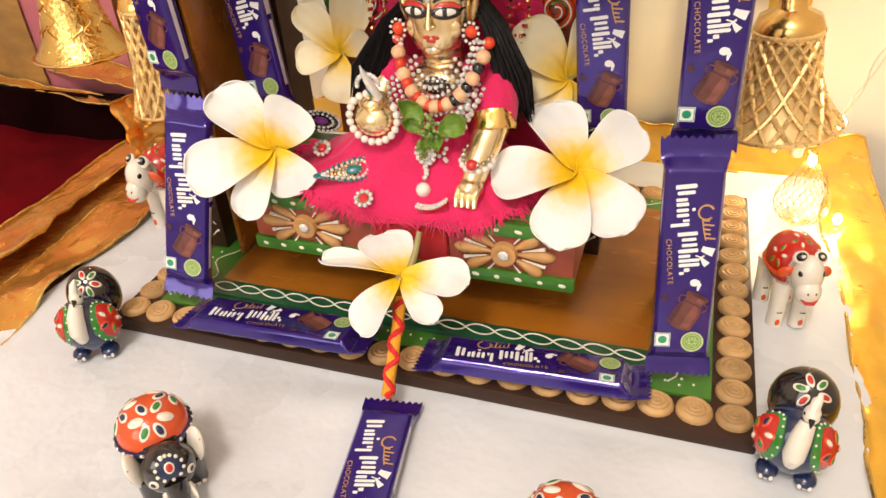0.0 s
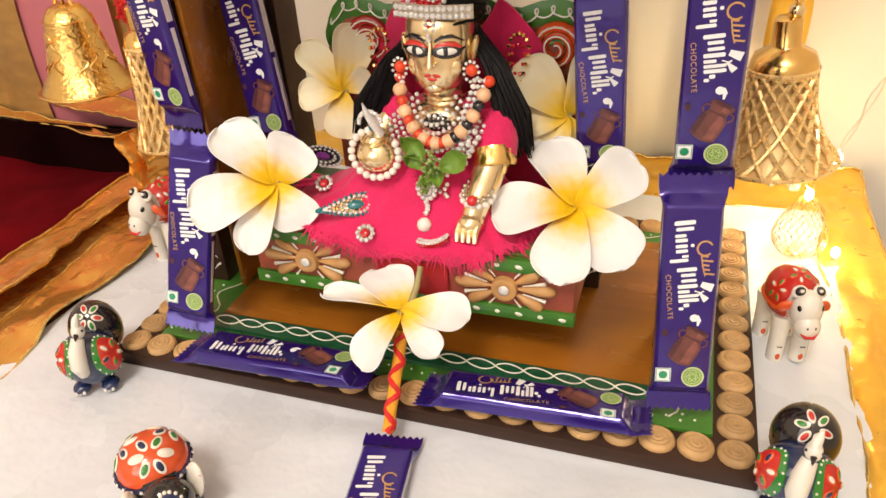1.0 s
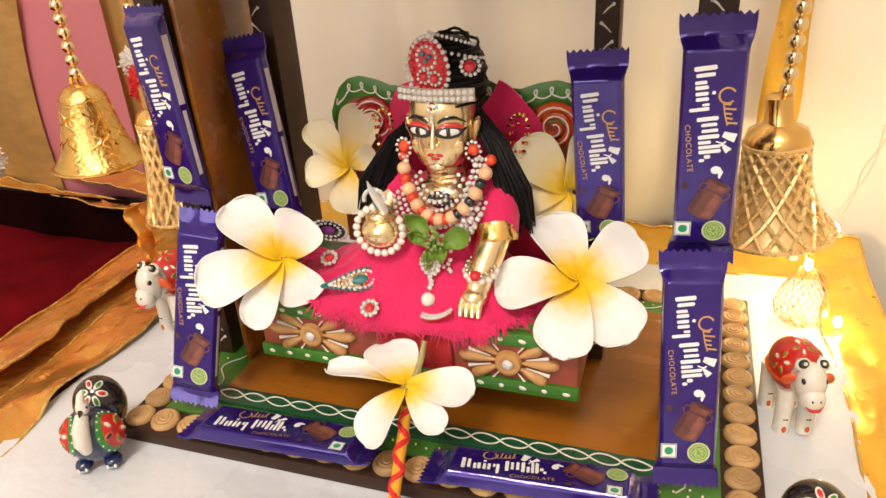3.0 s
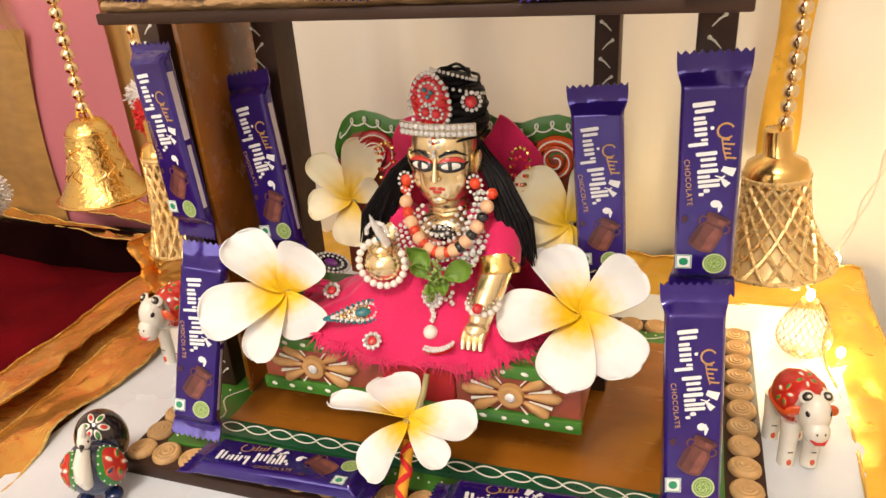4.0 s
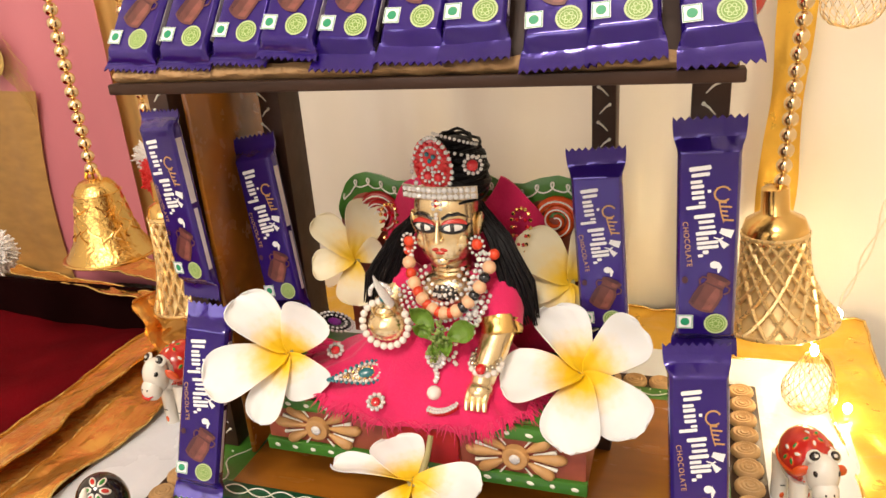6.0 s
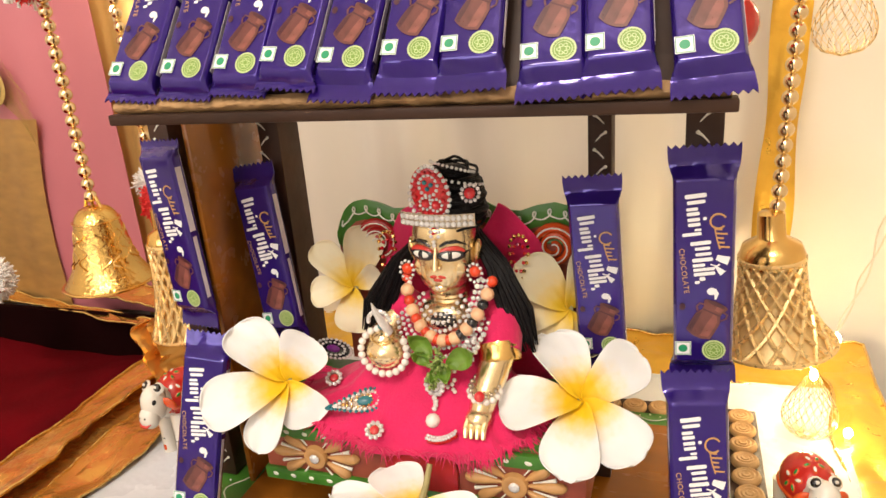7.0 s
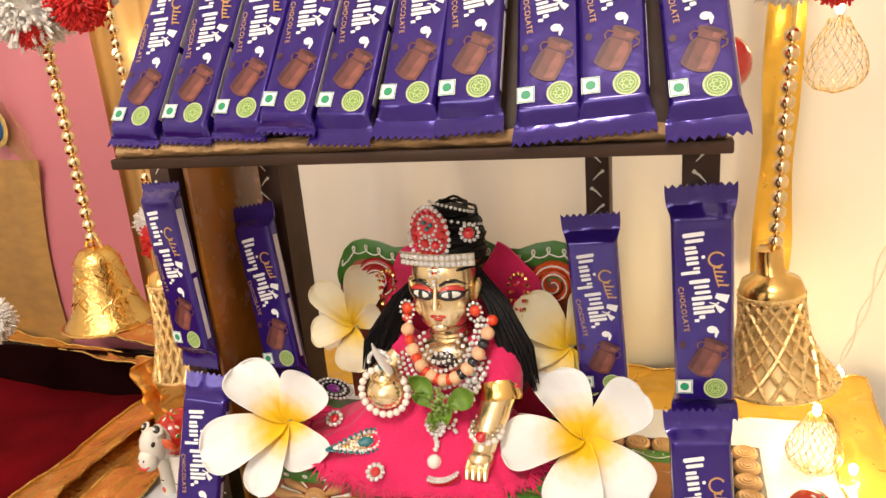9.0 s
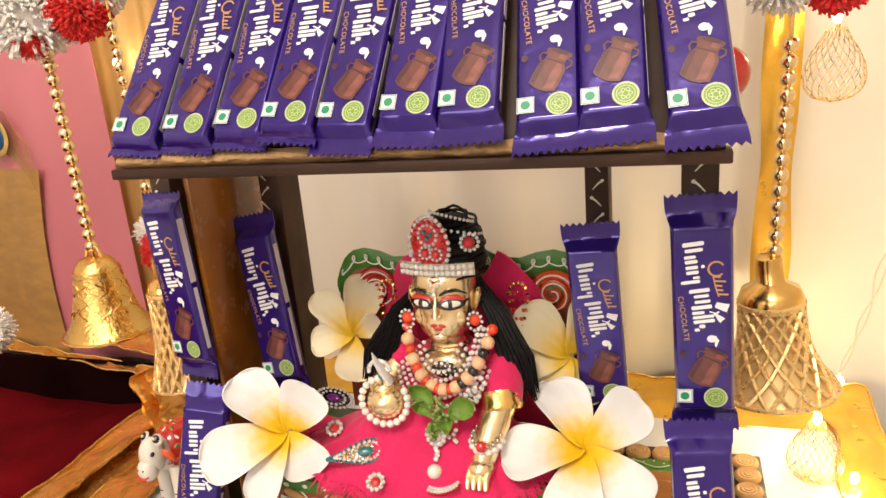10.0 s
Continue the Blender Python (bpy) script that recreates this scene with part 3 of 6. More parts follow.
# carved backrest with a curved crest
def crest(s):
    """Height of the crest along it, -1 to 1."""
    return float(np.interp(abs(s) if s > 0 else abs(s), (0.0, 0.2, 0.35, 0.5, 0.62, 0.75, 0.85, 0.93, 1.0), (0.236, 0.231, 0.2235, 0.2225, 0.2265, 0.2285, 0.2260, 0.2180, 0.2020)))


def back_fn(u, v, off=0.0, y=0.0):
    s = u * 2 - 1
    return Vector((0.003 + 0.093 * s, 0.160 + y + 0.004 * s * s, 0.10 + (crest(s) - off - 0.10) * v))


bm = bmesh.new()
sheet(bm, lambda u, v: back_fn(u, v), 48, 10, thick=0.008)
back = part("backrest", bm, ROSEWOOD, seat, "rust-red carved backrest")
bm = bmesh.new()


def crest_band(u, v):
    p = back_fn(u, 1)
    return p + Vector((0, -0.0055 + 0.003 * abs(v - 0.5), 0.002 - 0.014 * (1 - v)))


sheet(bm, crest_band, 48, 4, thick=0.004)
part("crest_band", bm, GREEN_PAINT, back, "green crest with white curls")
for k in range(17):
    pts = []
    for q in range(17):
        a = q / 16 * math.tau
        u = 0.03 + 0.94 * (k + q / 16) / 17 - 0.017 * math.sin(a)
        p = back_fn(min(1, max(0, u)), 1)
        pts.append(p + Vector((0, -0.0103, -0.004 + 0.0032 * math.cos(a))))
    bm = bmesh.new()
    tube(bm, pts, 0.00065, seg=4)
    part("paint_curl", bm, WHITE_PAINT, back)
for i, (off, w, m) in enumerate(((0.018, 0.0022, SKIN_WOOD), (0.024, 0.0018, GREEN_PAINT))):
    bm = bmesh.new()
    tube(bm, [back_fn(0.03 + 0.94 * k / 40, 1, off) + Vector((0, -0.0085, 0)) for k in range(41)], w, seg=6)
    part("moulding", bm, m, back)
for cx in (-0.056, 0.072):
    bm = bmesh.new()
    pts = []
    for k in range(46):
        a = k / 45 * 4.6 * math.pi
        r = 0.0155 * (1 - k / 52)
        pts.append((cx + r * math.cos(a) * (1 if cx > 0 else -1), 0.1515, 0.201 + r * math.sin(a)))
    tube(bm, pts, [0.0034 * (1 - 0.5 * k / 45) for k in range(46)], seg=8)
    part("scroll", bm, RED_PAINT if cx < 0 else ORANGE_GLAZE, back, "carved spiral scroll")
    bm = bmesh.new()
    tube(bm, [p + Vector((0, -0.0032, 0)) for p in map(Vector, pts)], 0.0006, seg=4)
    part("scroll_line", bm, WHITE_PAINT, back)


# ---- chocolate bars in purple film ----
def wrapper_mesh(seed, short=1.0, short_top=1.0):
    """Pillow pack: flat crimped ends, steep folded shoulders and a flat face with bevelled edges."""
    body = [(-1.0, 0.10), (-1.0, 0.55), (-0.985, 0.68), (-0.89, 0.97)] + [(-0.85 + 0.17 * k, 1.0) for k in range(11)] + [(0.89, 0.97), (0.985, 0.68), (1.0, 0.55), (1.0, 0.10)]
    n = len(body)
    half = 0.069
    prof = []
    for v, w, h, f in ((half, .0180, .0004, 0), (.0668, .0181, .0005, 0), (.0640, .0180, .0006, 0), (.0612, .0178, .0007, 0), (.0590, .0175, .0012, 0.15), (.0575, .0170, .0024, 0.4), (.0555, .0164, .0040, 0.75), (.0538, .0158, .0053, 0.95), (.0526, .0156, .0059, 1), (.0516, .0155, .0060, 1), (.0500, .0155, .0057, 1), (.0400, .0155, .0057, 1), (.0270, .0155, .0058, 1), (.0130, .0155, .0057, 1)):
        prof.append((v, w, h, f))
    prof = prof + [(0.0, .0155, .0057, 1)] + [(-v, w, h, f) for v, w, h, f in reversed(prof)]
    bm = bmesh.new()
    rings = []
    for i, (v, w, h, f) in enumerate(prof):
        v = -0.0575 + (v + 0.0575) * short if v < -0.0575 else 0.0575 + (v - 0.0575) * short_top if v > 0.0575 else v
        ring = []
        end = i in (0, len(prof) - 1)
        for side in (1, -1):
            for k in range(n):
                qb, zb = body[k]
                q = (k / (n - 1) * 2 - 1) * (1 - f) + qb * f
                u = w * q * side
                z = h * ((1 - f) + zb * f) * (1 if side > 0 else 0.82)
                zig = 0.0011 * (-1) ** k * (1 if v > 0 else -1) if end else 0
                fold = 0.0
                if f < 1:
                    lift = (1 - f)
                    fold = lift * (0.0010 * wob(u * 42, v * 12, seed) + 0.0004 * wob(u * 120, v * 12, seed + 4) - 0.0020 * (1 if v > 0 else 0.6)) + 0.0016 * f * (1 - f) * 4 * wob(u * 150, v * 40, seed + 8)
                else:
                    fold = 0.00030 * wob(u * 60, v * 45, seed + 2) * (1 if abs(q) < 0.9 else 0)
                fold += max(0.0, -v - 0.0585) * 0.26
                ring.append(bm.verts.new((u, v + zig, z * side + fold)))
        rings.append(ring)
    m = len(rings[0])
    for r0, r1 in zip(rings, rings[1:]):
        for k in range(m):
            bm.faces.new((r0[k], r0[(k + 1) % m], r1[(k + 1) % m], r1[k]))
    for r in (rings[0], rings[-1]):
        for k in range(n - 1):
            bm.faces.new((r[k], r[k + 1], r[m - 2 - k], r[m - 1 - k]))
    me = mesh_of(bm, "wrapper", PURPLE)
    me.set_sharp_from_angle(angle=radians(28))
    return me


WRAPPERS = [wrapper_mesh(3 + 11 * k) for k in range(4)]
CURLED = wrapper_mesh(61, 0.42)
TUCKED = wrapper_mesh(75, 1.0, 0.50)


def stroke(bm, pts, w, z, mi=0):
    """A flat painted stroke through points of the plane; w: its width, one or one a point."""
    pts = [Vector((p[0], p[1], z)) for p in pts]
    left, right = [], []
    for i, p in enumerate(pts):
        d = (pts[min(i + 1, len(pts) - 1)] - pts[max(i - 1, 0)]).normalized()
        nrm = Vector((-d.y, d.x, 0)) * (w[i] if isinstance(w, tuple) else w) / 2
        left.append(bm.verts.new(p + nrm))
        right.append(bm.verts.new(p - nrm))
    for i in range(len(pts) - 1):
        bm.faces.new((left[i], left[i + 1], right[i + 1], right[i])).material_index = mi


def caption_mesh(text, size, m):
    cu = bpy.data.curves.new("caption", "FONT")
    cu.body, cu.size, cu.align_x, cu.align_y, cu.space_character = text, size, "CENTER", "CENTER", 1.15
    tmp = new("caption_source", cu)
    dg = bpy.context.evaluated_depsgraph_get()
    me = bpy.data.meshes.new_from_object(tmp.evaluated_get(dg))
    bpy.data.objects.remove(tmp)
    me.materials.clear()
    me.materials.append(m)
    return me


def chocolate_bar():
    ob = thing("chocolate_bar", "chocolate bar in glossy purple film wrapper", "chocolate bar", group="chocolate bars decorating the shrine")
    part("wrapper", WRAPPERS[0], None, ob)
    z = 0.00625
    # the maker's mark: plain upright bars along a rising line, no letters
    bm = bmesh.new()
    rise, top = 0.0052 / 0.048, 0.0440
    for at, lo, hi, w in ((0.0000, 0, .0108, .0024), (0.0034, .0008, .0098, .0020), (0.0070, 0, .0058, .0018), (0.0096, 0, .0064, .0020), (0.0128, 0, .0062, .0019), (0.0128, .0078, .0096, .0018), (0.0156, 0, .0062, .0019), (0.0186, .0030, .0064, .0014), (0.0208, -.0034, .0062, .0019), (0.0262, 0, .0104, .0022), (0.0294, .0020, .0096, .0018), (0.0326, .0020, .0100, .0018), (0.0358, 0, .0104, .0022), (0.0388, 0, .0062, .0018), (0.0414, 0, .0108, .0018), (0.0440, 0, .0108, .0020), (0.0468, .0026, .0056, .0022), (0.0486, 0, .0026, .0018)):
        u0 = -0.0099 + at * rise
        a, b = Vector((u0 + lo, top - at + lo * rise)), Vector((u0 + hi, top - at + hi * rise))
        q = (b - a).normalized() * w * 0.25
        stroke(bm, [a, a + q, b - q, b], (w * 0.6, w, w, w * 0.6), z)
    tagged(part("wordmark", bm, WHITE_INK, ob, "row of plain white bars", smooth=False), kind="stuff")
    bm = bmesh.new()
    stroke(bm, [(0.0068 + 0.0040 * math.cos(0.5 + k * 0.42), 0.0305 + 0.0040 * math.sin(0.5 + k * 0.42)) for k in range(13)], 0.0010, z)
    for k in range(5):
        stroke(bm, [(0.0050 + 0.0006 * k, 0.0262 - 0.0025 * k), (0.0088 + (0.0022 if k % 3 == 1 else 0) + 0.0004 * k, 0.0258 - 0.0025 * k)], 0.0010, z)
    stroke(bm, [(0.0052, 0.0262), (0.0062, 0.0205), (0.0078, 0.0148)], 0.0007, z)
    part("gold_mark", bm, GOLD_INK, ob, "thin gold ring and strokes", smooth=False)
    # two white tumblers tipped together, and a drop of milk
    bm = bmesh.new()
    stroke(bm, [(0.0062, 0.0102), (0.0092, 0.0090), (0.0124, 0.0080)], (0.0030, 0.0040, 0.0048), z)
    stroke(bm, [(0.0036, 0.0030), (0.0066, 0.0052), (0.0078, 0.0062)], 0.0009, z + .00005)
    stroke(bm, [(0.0030, 0.0062), (0.0068, 0.0050)], 0.0007, z + .00008)
    stroke(bm, [(0.0062, 0.0046), (0.0082, 0.0022), (0.0096, 0.0008)], (0.0012, 0.0030, 0.0036), z)
    disc(bm, (0.0040, -0.0098, z), 0.0024, 0.0022, 16)
    stroke(bm, [(0.0050, -0.0088), (0.0066, -0.0112), (0.0060, -0.0146)], (0.0028, 0.0024, 0.0008), z + .00004)
    part("milk_splash", bm, WHITE_INK, ob, "white milk splash print", smooth=False)
    part("caption", caption_mesh("CHOCOLATE", 0.0040, GOLD_INK), None, ob, "gold caption", m=pose(-0.0102, 0.0022, z, 0, 0, -84))
    # printed milk can in chocolate brown: foot, shoulder, neck and lip, tipped over
    tip = Matrix.Translation((0.0022, -0.0262, z)) @ pose(0, 0, 0, 0, 0, -27) @ Matrix.Scale(0.92, 4)

    def shape(bm, pts, dz):
        bm.faces.new([bm.verts.new(tip @ Vector((x, y, dz))) for x, y in pts])

    bm = bmesh.new()
    right = [(0.0076, -0.0118), (0.0079, -0.0060), (0.0076, 0.0005), (0.0058, 0.0042), (0.0056, 0.0068), (0.0072, 0.0092), (0.0070, 0.0108)]
    low = [(0.0060 * math.cos(a), -0.0118 - 0.0022 * math.sin(a)) for a in [math.pi * (1 - k / 6) for k in range(1, 6)]]
    high = [(0.0060 * math.cos(a), 0.0108 + 0.0012 * math.sin(a)) for a in [math.pi * k / 6 for k in range(1, 6)]]
    shape(bm, right + high + [(-x, y) for x, y in reversed(right)] + low, 0)
    for sx in (-1, 1):
        stroke(bm, [(tip @ Vector((sx * x, y, 0))).xy for x, y in ((0.0056, 0.0075), (0.0086, 0.0070), (0.0092, 0.0045), (0.0074, 0.0020))], 0.0010, z)
    can = part("can_print", bm, COCOA, ob, "printed chocolate milk can", smooth=False)
    bm = bmesh.new()
    shape(bm, [(0.0012, -0.0124), (0.0058, -0.0112), (0.0062, -0.0060), (0.0060, 0.0000), (0.0040, 0.0036), (0.0016, 0.0040), (0.0010, -0.0040)], 0.00006)
    shape(bm, [(0.0010, 0.0066), (0.0048, 0.0062), (0.0056, 0.0090), (0.0010, 0.0094)], 0.00006)
    part("can_light_print", bm, COCOA_LIGHT, ob, smooth=False)
    bm = bmesh.new()
    shape(bm, [(-0.0074, -0.0112), (-0.0044, -0.0126), (-0.0046, -0.0030), (-0.0050, 0.0030), (-0.0074, 0.0004)], 0.00006)
    shape(bm, [(0.0054 * math.cos(a), 0.0106 + 0.0014 * math.sin(a)) for a in [k * math.tau / 14 for k in range(14)]], 0.00006)
    shape(bm, [(-0.0056, 0.0040), (0.0056, 0.0040), (0.0054, 0.0050), (-0.0054, 0.0050)], 0.0001)
    disc(bm, (-0.0110, -0.0190, z), 0.0017, 0.0022, 8)
    part("can_shade_print", bm, COCOA_DARK, ob, smooth=False)
    bm = bmesh.new()
    disc(bm, (0.0056, -0.0458, z), 0.0062, 0.0062, 28)
    seal = part("round_seal", bm, LIME_INK, ob, "lime green round seal", smooth=False)
    bm = bmesh.new()
    disc(bm, (0.0056, -0.0458, z + 0.00006), 0.0062, 0.0062, 28, ring=0.0009)
    disc(bm, (0.0056, -0.0458, z + 0.00006), 0.0044, 0.0044, 28, ring=0.0004)
    for k in range(6):
        a = k * math.tau / 6
        disc(bm, (0.0056 + 0.0022 * math.cos(a), -0.0458 + 0.0022 * math.sin(a), z + 0.00006), 0.0011, 0.0011, 10, ring=0.0004)
    for k in range(22):
        a = k * math.tau / 22
        stroke(bm, [(0.0056 + 0.0049 * math.cos(a), -0.0458 + 0.0049 * math.sin(a)), (0.0056 + 0.0057 * math.cos(a), -0.0458 + 0.0057 * math.sin(a))], 0.0004, z + 0.00006)
    part("seal_ring", bm, LIME_PALE, seal, smooth=False)
    bm = bmesh.new()
    stroke(bm, [(-0.0106, -0.0407), (-0.0106, -0.0493)], 0.0086, z)
    mark = part("green_dot_mark", bm, WHITE_INK, ob, "white square with a green dot", smooth=False)
    bm = bmesh.new()
    disc(bm, (-0.0106, -0.0450, z + 0.00006), 0.0024, 0.0024, 18)
    for p, q in (((-0.0144, -0.0412), (-0.0068, -0.0412)), ((-0.0144, -0.0488), (-0.0068, -0.0488)), ((-0.0144, -0.0488), (-0.0144, -0.0412)), ((-0.0068, -0.0488), (-0.0068, -0.0412))):
        stroke(bm, [p, q], 0.0004, z + 0.00006)
    part("green_dot", bm, GREEN_INK, mark, smooth=False)
    # pale small print along one side
    bm = bmesh.new()
    box(bm, (0.0156, 0.024, 0.0010), (0.0003, 0.044, 0.0046))
    box(bm, (0.0156, -0.024, 0.0010), (0.0003, 0.044, 0.0030))
    part("side_print", bm, SIDE_PRINT, ob, "pale small print", smooth=False)
    return ob


BAR = chocolate_bar()


def bar_between(top, bottom, right, label, first=False):
    global bar_count
    top, bottom = Vector(top), Vector(bottom)
    m = frame_of((top + bottom) / 2, right, top - bottom)
    ob = BAR if first else copy_thing(BAR, m)
    if first:
        ob.matrix_world = m
    bar_count += 1
    for piece in ob.children:
        if piece.name.startswith("wrapper"):
            piece.data = WRAPPERS[bar_count % 4]
    return tagged(ob, label)


bar_count = 0
bar_between((0.1634, 0.0795, 0.2843), (0.1680, 0.0855, 0.1465), (0.998, 0.056, 0.035), "purple chocolate bar standing against a front post", True)
bar_between((0.1638, 0.0595, 0.1653), (0.1720, 0.0269, 0.0315), (0.982, 0.189, 0.015), "purple chocolate bar standing on the board's corner")
tucked_bar = bar_between((-0.1768, 0.0822, 0.2958), (-0.1684, 0.0809, 0.1581), (0.981, -0.186, 0.062), "purple chocolate bar fixed to the dark front post")
bar_between((-0.1452, 0.0588, 0.1640), (-0.1567, 0.0186, 0.0325), (0.985, 0.119, -0.123), "purple chocolate bar leaning beside a white flower")
bar_between((0.1006, 0.1273, 0.2559), (0.1077, 0.1374, 0.1185), (0.998, 0.041, 0.055), "purple chocolate bar fixed to the rear post")
bar_between((-0.1428, 0.1335, 0.2620), (-0.1233, 0.1197, 0.1260), (0.989, -0.028, 0.145), "purple chocolate bar on the dark rear post")
bar_between((-0.1506, 0.0057, 0.0290), (-0.0127, 0.0099, 0.0290), (-0.029, 0.987, -0.158), "purple chocolate bar lying on the front border")
bar_between((0.0199, 0.0096, 0.0280), (0.1578, 0.0167, 0.0285), (-0.048, 0.978, -0.205), "purple chocolate bar lying flat along the border")
bar_between((0.0103, -0.0193, 0.0115), (0.0301, -0.1558, 0.0115), (0.99, 0.143, 0), "purple chocolate bar lying on the white cloth")
for piece in tucked_bar.children:
    if piece.name.startswith("wrapper"):
        piece.data = TUCKED
for x, z, rot, lift in ((-0.160, .340, 4.2, .0), (-0.124, .340, 3.4, .0), (-0.089, .341, 3.2, .0), (-0.057, .342, 4.4, .006), (-0.025, .3415, 3.6, .0), (0.011, .3435, 1.9, .0), (0.043, .343, -1.9, .003), (0.082, .338, -4.0, .0), (0.113, .340, -3.9, .003), (0.152, .3375, -5.6, .0)):
    r = radians(rot)
    up = Vector((math.sin(r), math.cos(r) * math.cos(RT), math.cos(r) * math.sin(RT)))
    right = up.cross(ROOF_OUT)
    mark = Vector((x, 0.0425, z + 0.0004)) + ROOF_OUT * lift * 0.5
    c = mark + right * 0.0108 + up * 0.045 - ROOF_OUT * 0.006
    bar = bar_between(c + up * 0.069, c - up * 0.069, right, "purple chocolate bar laid up the sloping roof")
    if x < -0.05:
        for piece in bar.children:
            if piece.name.startswith("wrapper"):
                piece.data = CURLED


# ---- the dressed brass idol on the seat ----
def idol():
    """One mesh: head, hair, body and arms."""
    bm = bmesh.new()
    # brass 0, hair 1, white 2, black 3, red 4, pink 5
    hc = Vector((0.0085, 0.112, 0.206))
    rings = []
    for z, w, d, b in ((0.1868, 0.0040, 0.0120, 0.004), (0.1876, 0.0102, 0.0160, 0.008), (0.1900, 0.0146, 0.0178, 0.012), (0.1935, 0.0168, 0.0188, 0.015), (0.1980, 0.0184, 0.0192, 0.017), (0.2030, 0.0195, 0.0195, 0.018), (0.2085, 0.0200, 0.0192, 0.019), (0.2140, 0.0205, 0.0187, 0.019), (0.2200, 0.0206, 0.0190, 0.019), (0.2260, 0.0202, 0.0188, 0.019), (0.2320, 0.0188, 0.0172, 0.018), (0.2370, 0.0150, 0.0130, 0.014), (0.2400, 0.0060, 0.0050, 0.006)):
        ring = []
        for k in range(36):
            a = k * math.tau / 36
            cx, cy = math.copysign(abs(math.cos(a)) ** 0.86, math.cos(a)), math.copysign(abs(math.sin(a)) ** 0.86, math.sin(a))
            ring.append(bm.verts.new((hc.x + w * cx, hc.y + (d if cy < 0 else b) * cy, z)))
        rings.append(ring)
    for r0, r1 in zip(rings, rings[1:]):
        for k in range(36):
            bm.faces.new((r0[k], r0[(k + 1) % 36], r1[(k + 1) % 36], r1[k]))
    bm.faces.new(rings[0])
    fy = hc.y - 0.0195
    tube(bm, [(0.0085, fy + 0.0010, 0.2200), (0.0085, fy - 0.0006, 0.2150), (0.0085, fy - 0.0024, 0.2090), (0.0085, fy - 0.0032, 0.2062), (0.0085, fy + 0.0004, 0.2040)], [0.0011, 0.0013, 0.0018, 0.0023, 0.0014], seg=12)
    for sx in (-1, 1):
        ell(bm, (0.0085 + sx * 0.0022, fy - 0.0010, 0.2058), (0.0017, 0.0018, 0.0015), seg=10, rings=8)
        x = 0.0085 + sx * 0.0096
        y = fy + 0.0024
        turn = sx * 20
        ell(bm, (x + sx * 0.0004, y + 0.0000, 0.2149), (0.0086, 0.0018, 0.0047), (0, sx * -1, turn), 4, 18, 10)
        ell(bm, (x, y - 0.0005, 0.2136), (0.0090, 0.0020, 0.0044), (0, sx * -1, turn), 3, 20, 10)
        ell(bm, (x + sx * 0.0002, y - 0.0013, 0.2139), (0.0066, 0.0017, 0.0026), (0, sx * -1, turn), 2, 18, 10)
        ell(bm, (x - 0.0002, y - 0.0020, 0.2139), (0.0027, 0.0013, 0.0026), (0, 0, turn), 3, 14, 8)
        tube(bm, [(x + sx * 0.0070, y + 0.0018, 0.2142), (x + sx * 0.0100, y + 0.0052, 0.2155)], [0.0014, 0.0004], 3, 6)
        tube(bm, [(x - sx * 0.0066, y - 0.0026, 0.2196), (x - sx * 0.002, y - 0.0024, 0.2222), (x + sx * 0.004, y + 0.0000, 0.2224), (x + sx * 0.0092, y + 0.0050, 0.2190)], [0.0009, 0.0011, 0.0010, 0.0004], 3, 6)
        ell(bm, (0.0085 + sx * 0.0220, hc.y - 0.001, 0.2110), (0.0026, 0.0046, 0.0085), (0, sx * 8, 0), mi=0, seg=12)
        ell(bm, (0.0085 + sx * 0.0026, fy + 0.0012, 0.1990), (0.0030, 0.0018, 0.0014), (0, sx * 10, 0), mi=4, seg=12)
        ell(bm, (0.0085 + sx * 0.0118, fy + 0.0070, 0.2030), (0.0060, 0.0040, 0.0070), mi=0, seg=14)
    ell(bm, (0.0085, fy + 0.0014, 0.1968), (0.0036, 0.0019, 0.0015), mi=4, seg=12)
    ell(bm, (0.0085, fy + 0.0030, 0.1905), (0.0060, 0.0040, 0.0036), mi=0, seg=14)
    lathe(bm, [(0.0190, 0.168), (0.0145, 0.1745), (0.0132, 0.1770), (0.0140, 0.1782), (0.0131, 0.1796), (0.0139, 0.1810), (0.0130, 0.1824), (0.0136, 0.1838), (0.0128, 0.1890)], 24, 0, Matrix.Translation((0.0085, 0.114, 0)))
    ell(bm, (0.0080, 0.118, 0.150), (0.034, 0.024, 0.032), mi=5, seg=24, rings=14)
    ell(bm, (0.0080, 0.108, 0.166), (0.022, 0.016, 0.014), mi=0, seg=20, rings=12)
    for sx in (-1, 1):
        ell(bm, (0.008 + sx * 0.031, 0.112, 0.165), (0.015, 0.015, 0.016), mi=5, seg=16)
    tube(bm, [(0.044, 0.106, 0.164), (0.0465, 0.094, 0.150), (0.0435, 0.082, 0.139), (0.0395, 0.073, 0.125), (0.0385, 0.070, 0.119)], [0.0120, 0.0112, 0.0100, 0.0082, 0.0078], 0, 14)
    ell(bm, (0.0380, 0.066, 0.1165), (0.0086, 0.0085, 0.0070), mi=0, seg=14)
    for k in range(4):
        tube(bm, [(0.0322 + 0.0038 * k, 0.064, 0.1180), (0.0317 + 0.0038 * k, 0.0575, 0.1140), (0.0317 + 0.0038 * k, 0.0550, 0.1085)], [0.0022, 0.0021, 0.0015], 0, 8)
    tube(bm, [(0.042, 0.110, 0.168), (0.0460, 0.101, 0.160), (0.0470, 0.0925, 0.1505)], [0.0140, 0.0142, 0.0134], 5, 16)
    tube(bm, [(-0.026, 0.108, 0.164), (-0.036, 0.096, 0.152), (-0.030, 0.088, 0.147)], [0.0115, 0.0100, 0.0080], 0, 14)
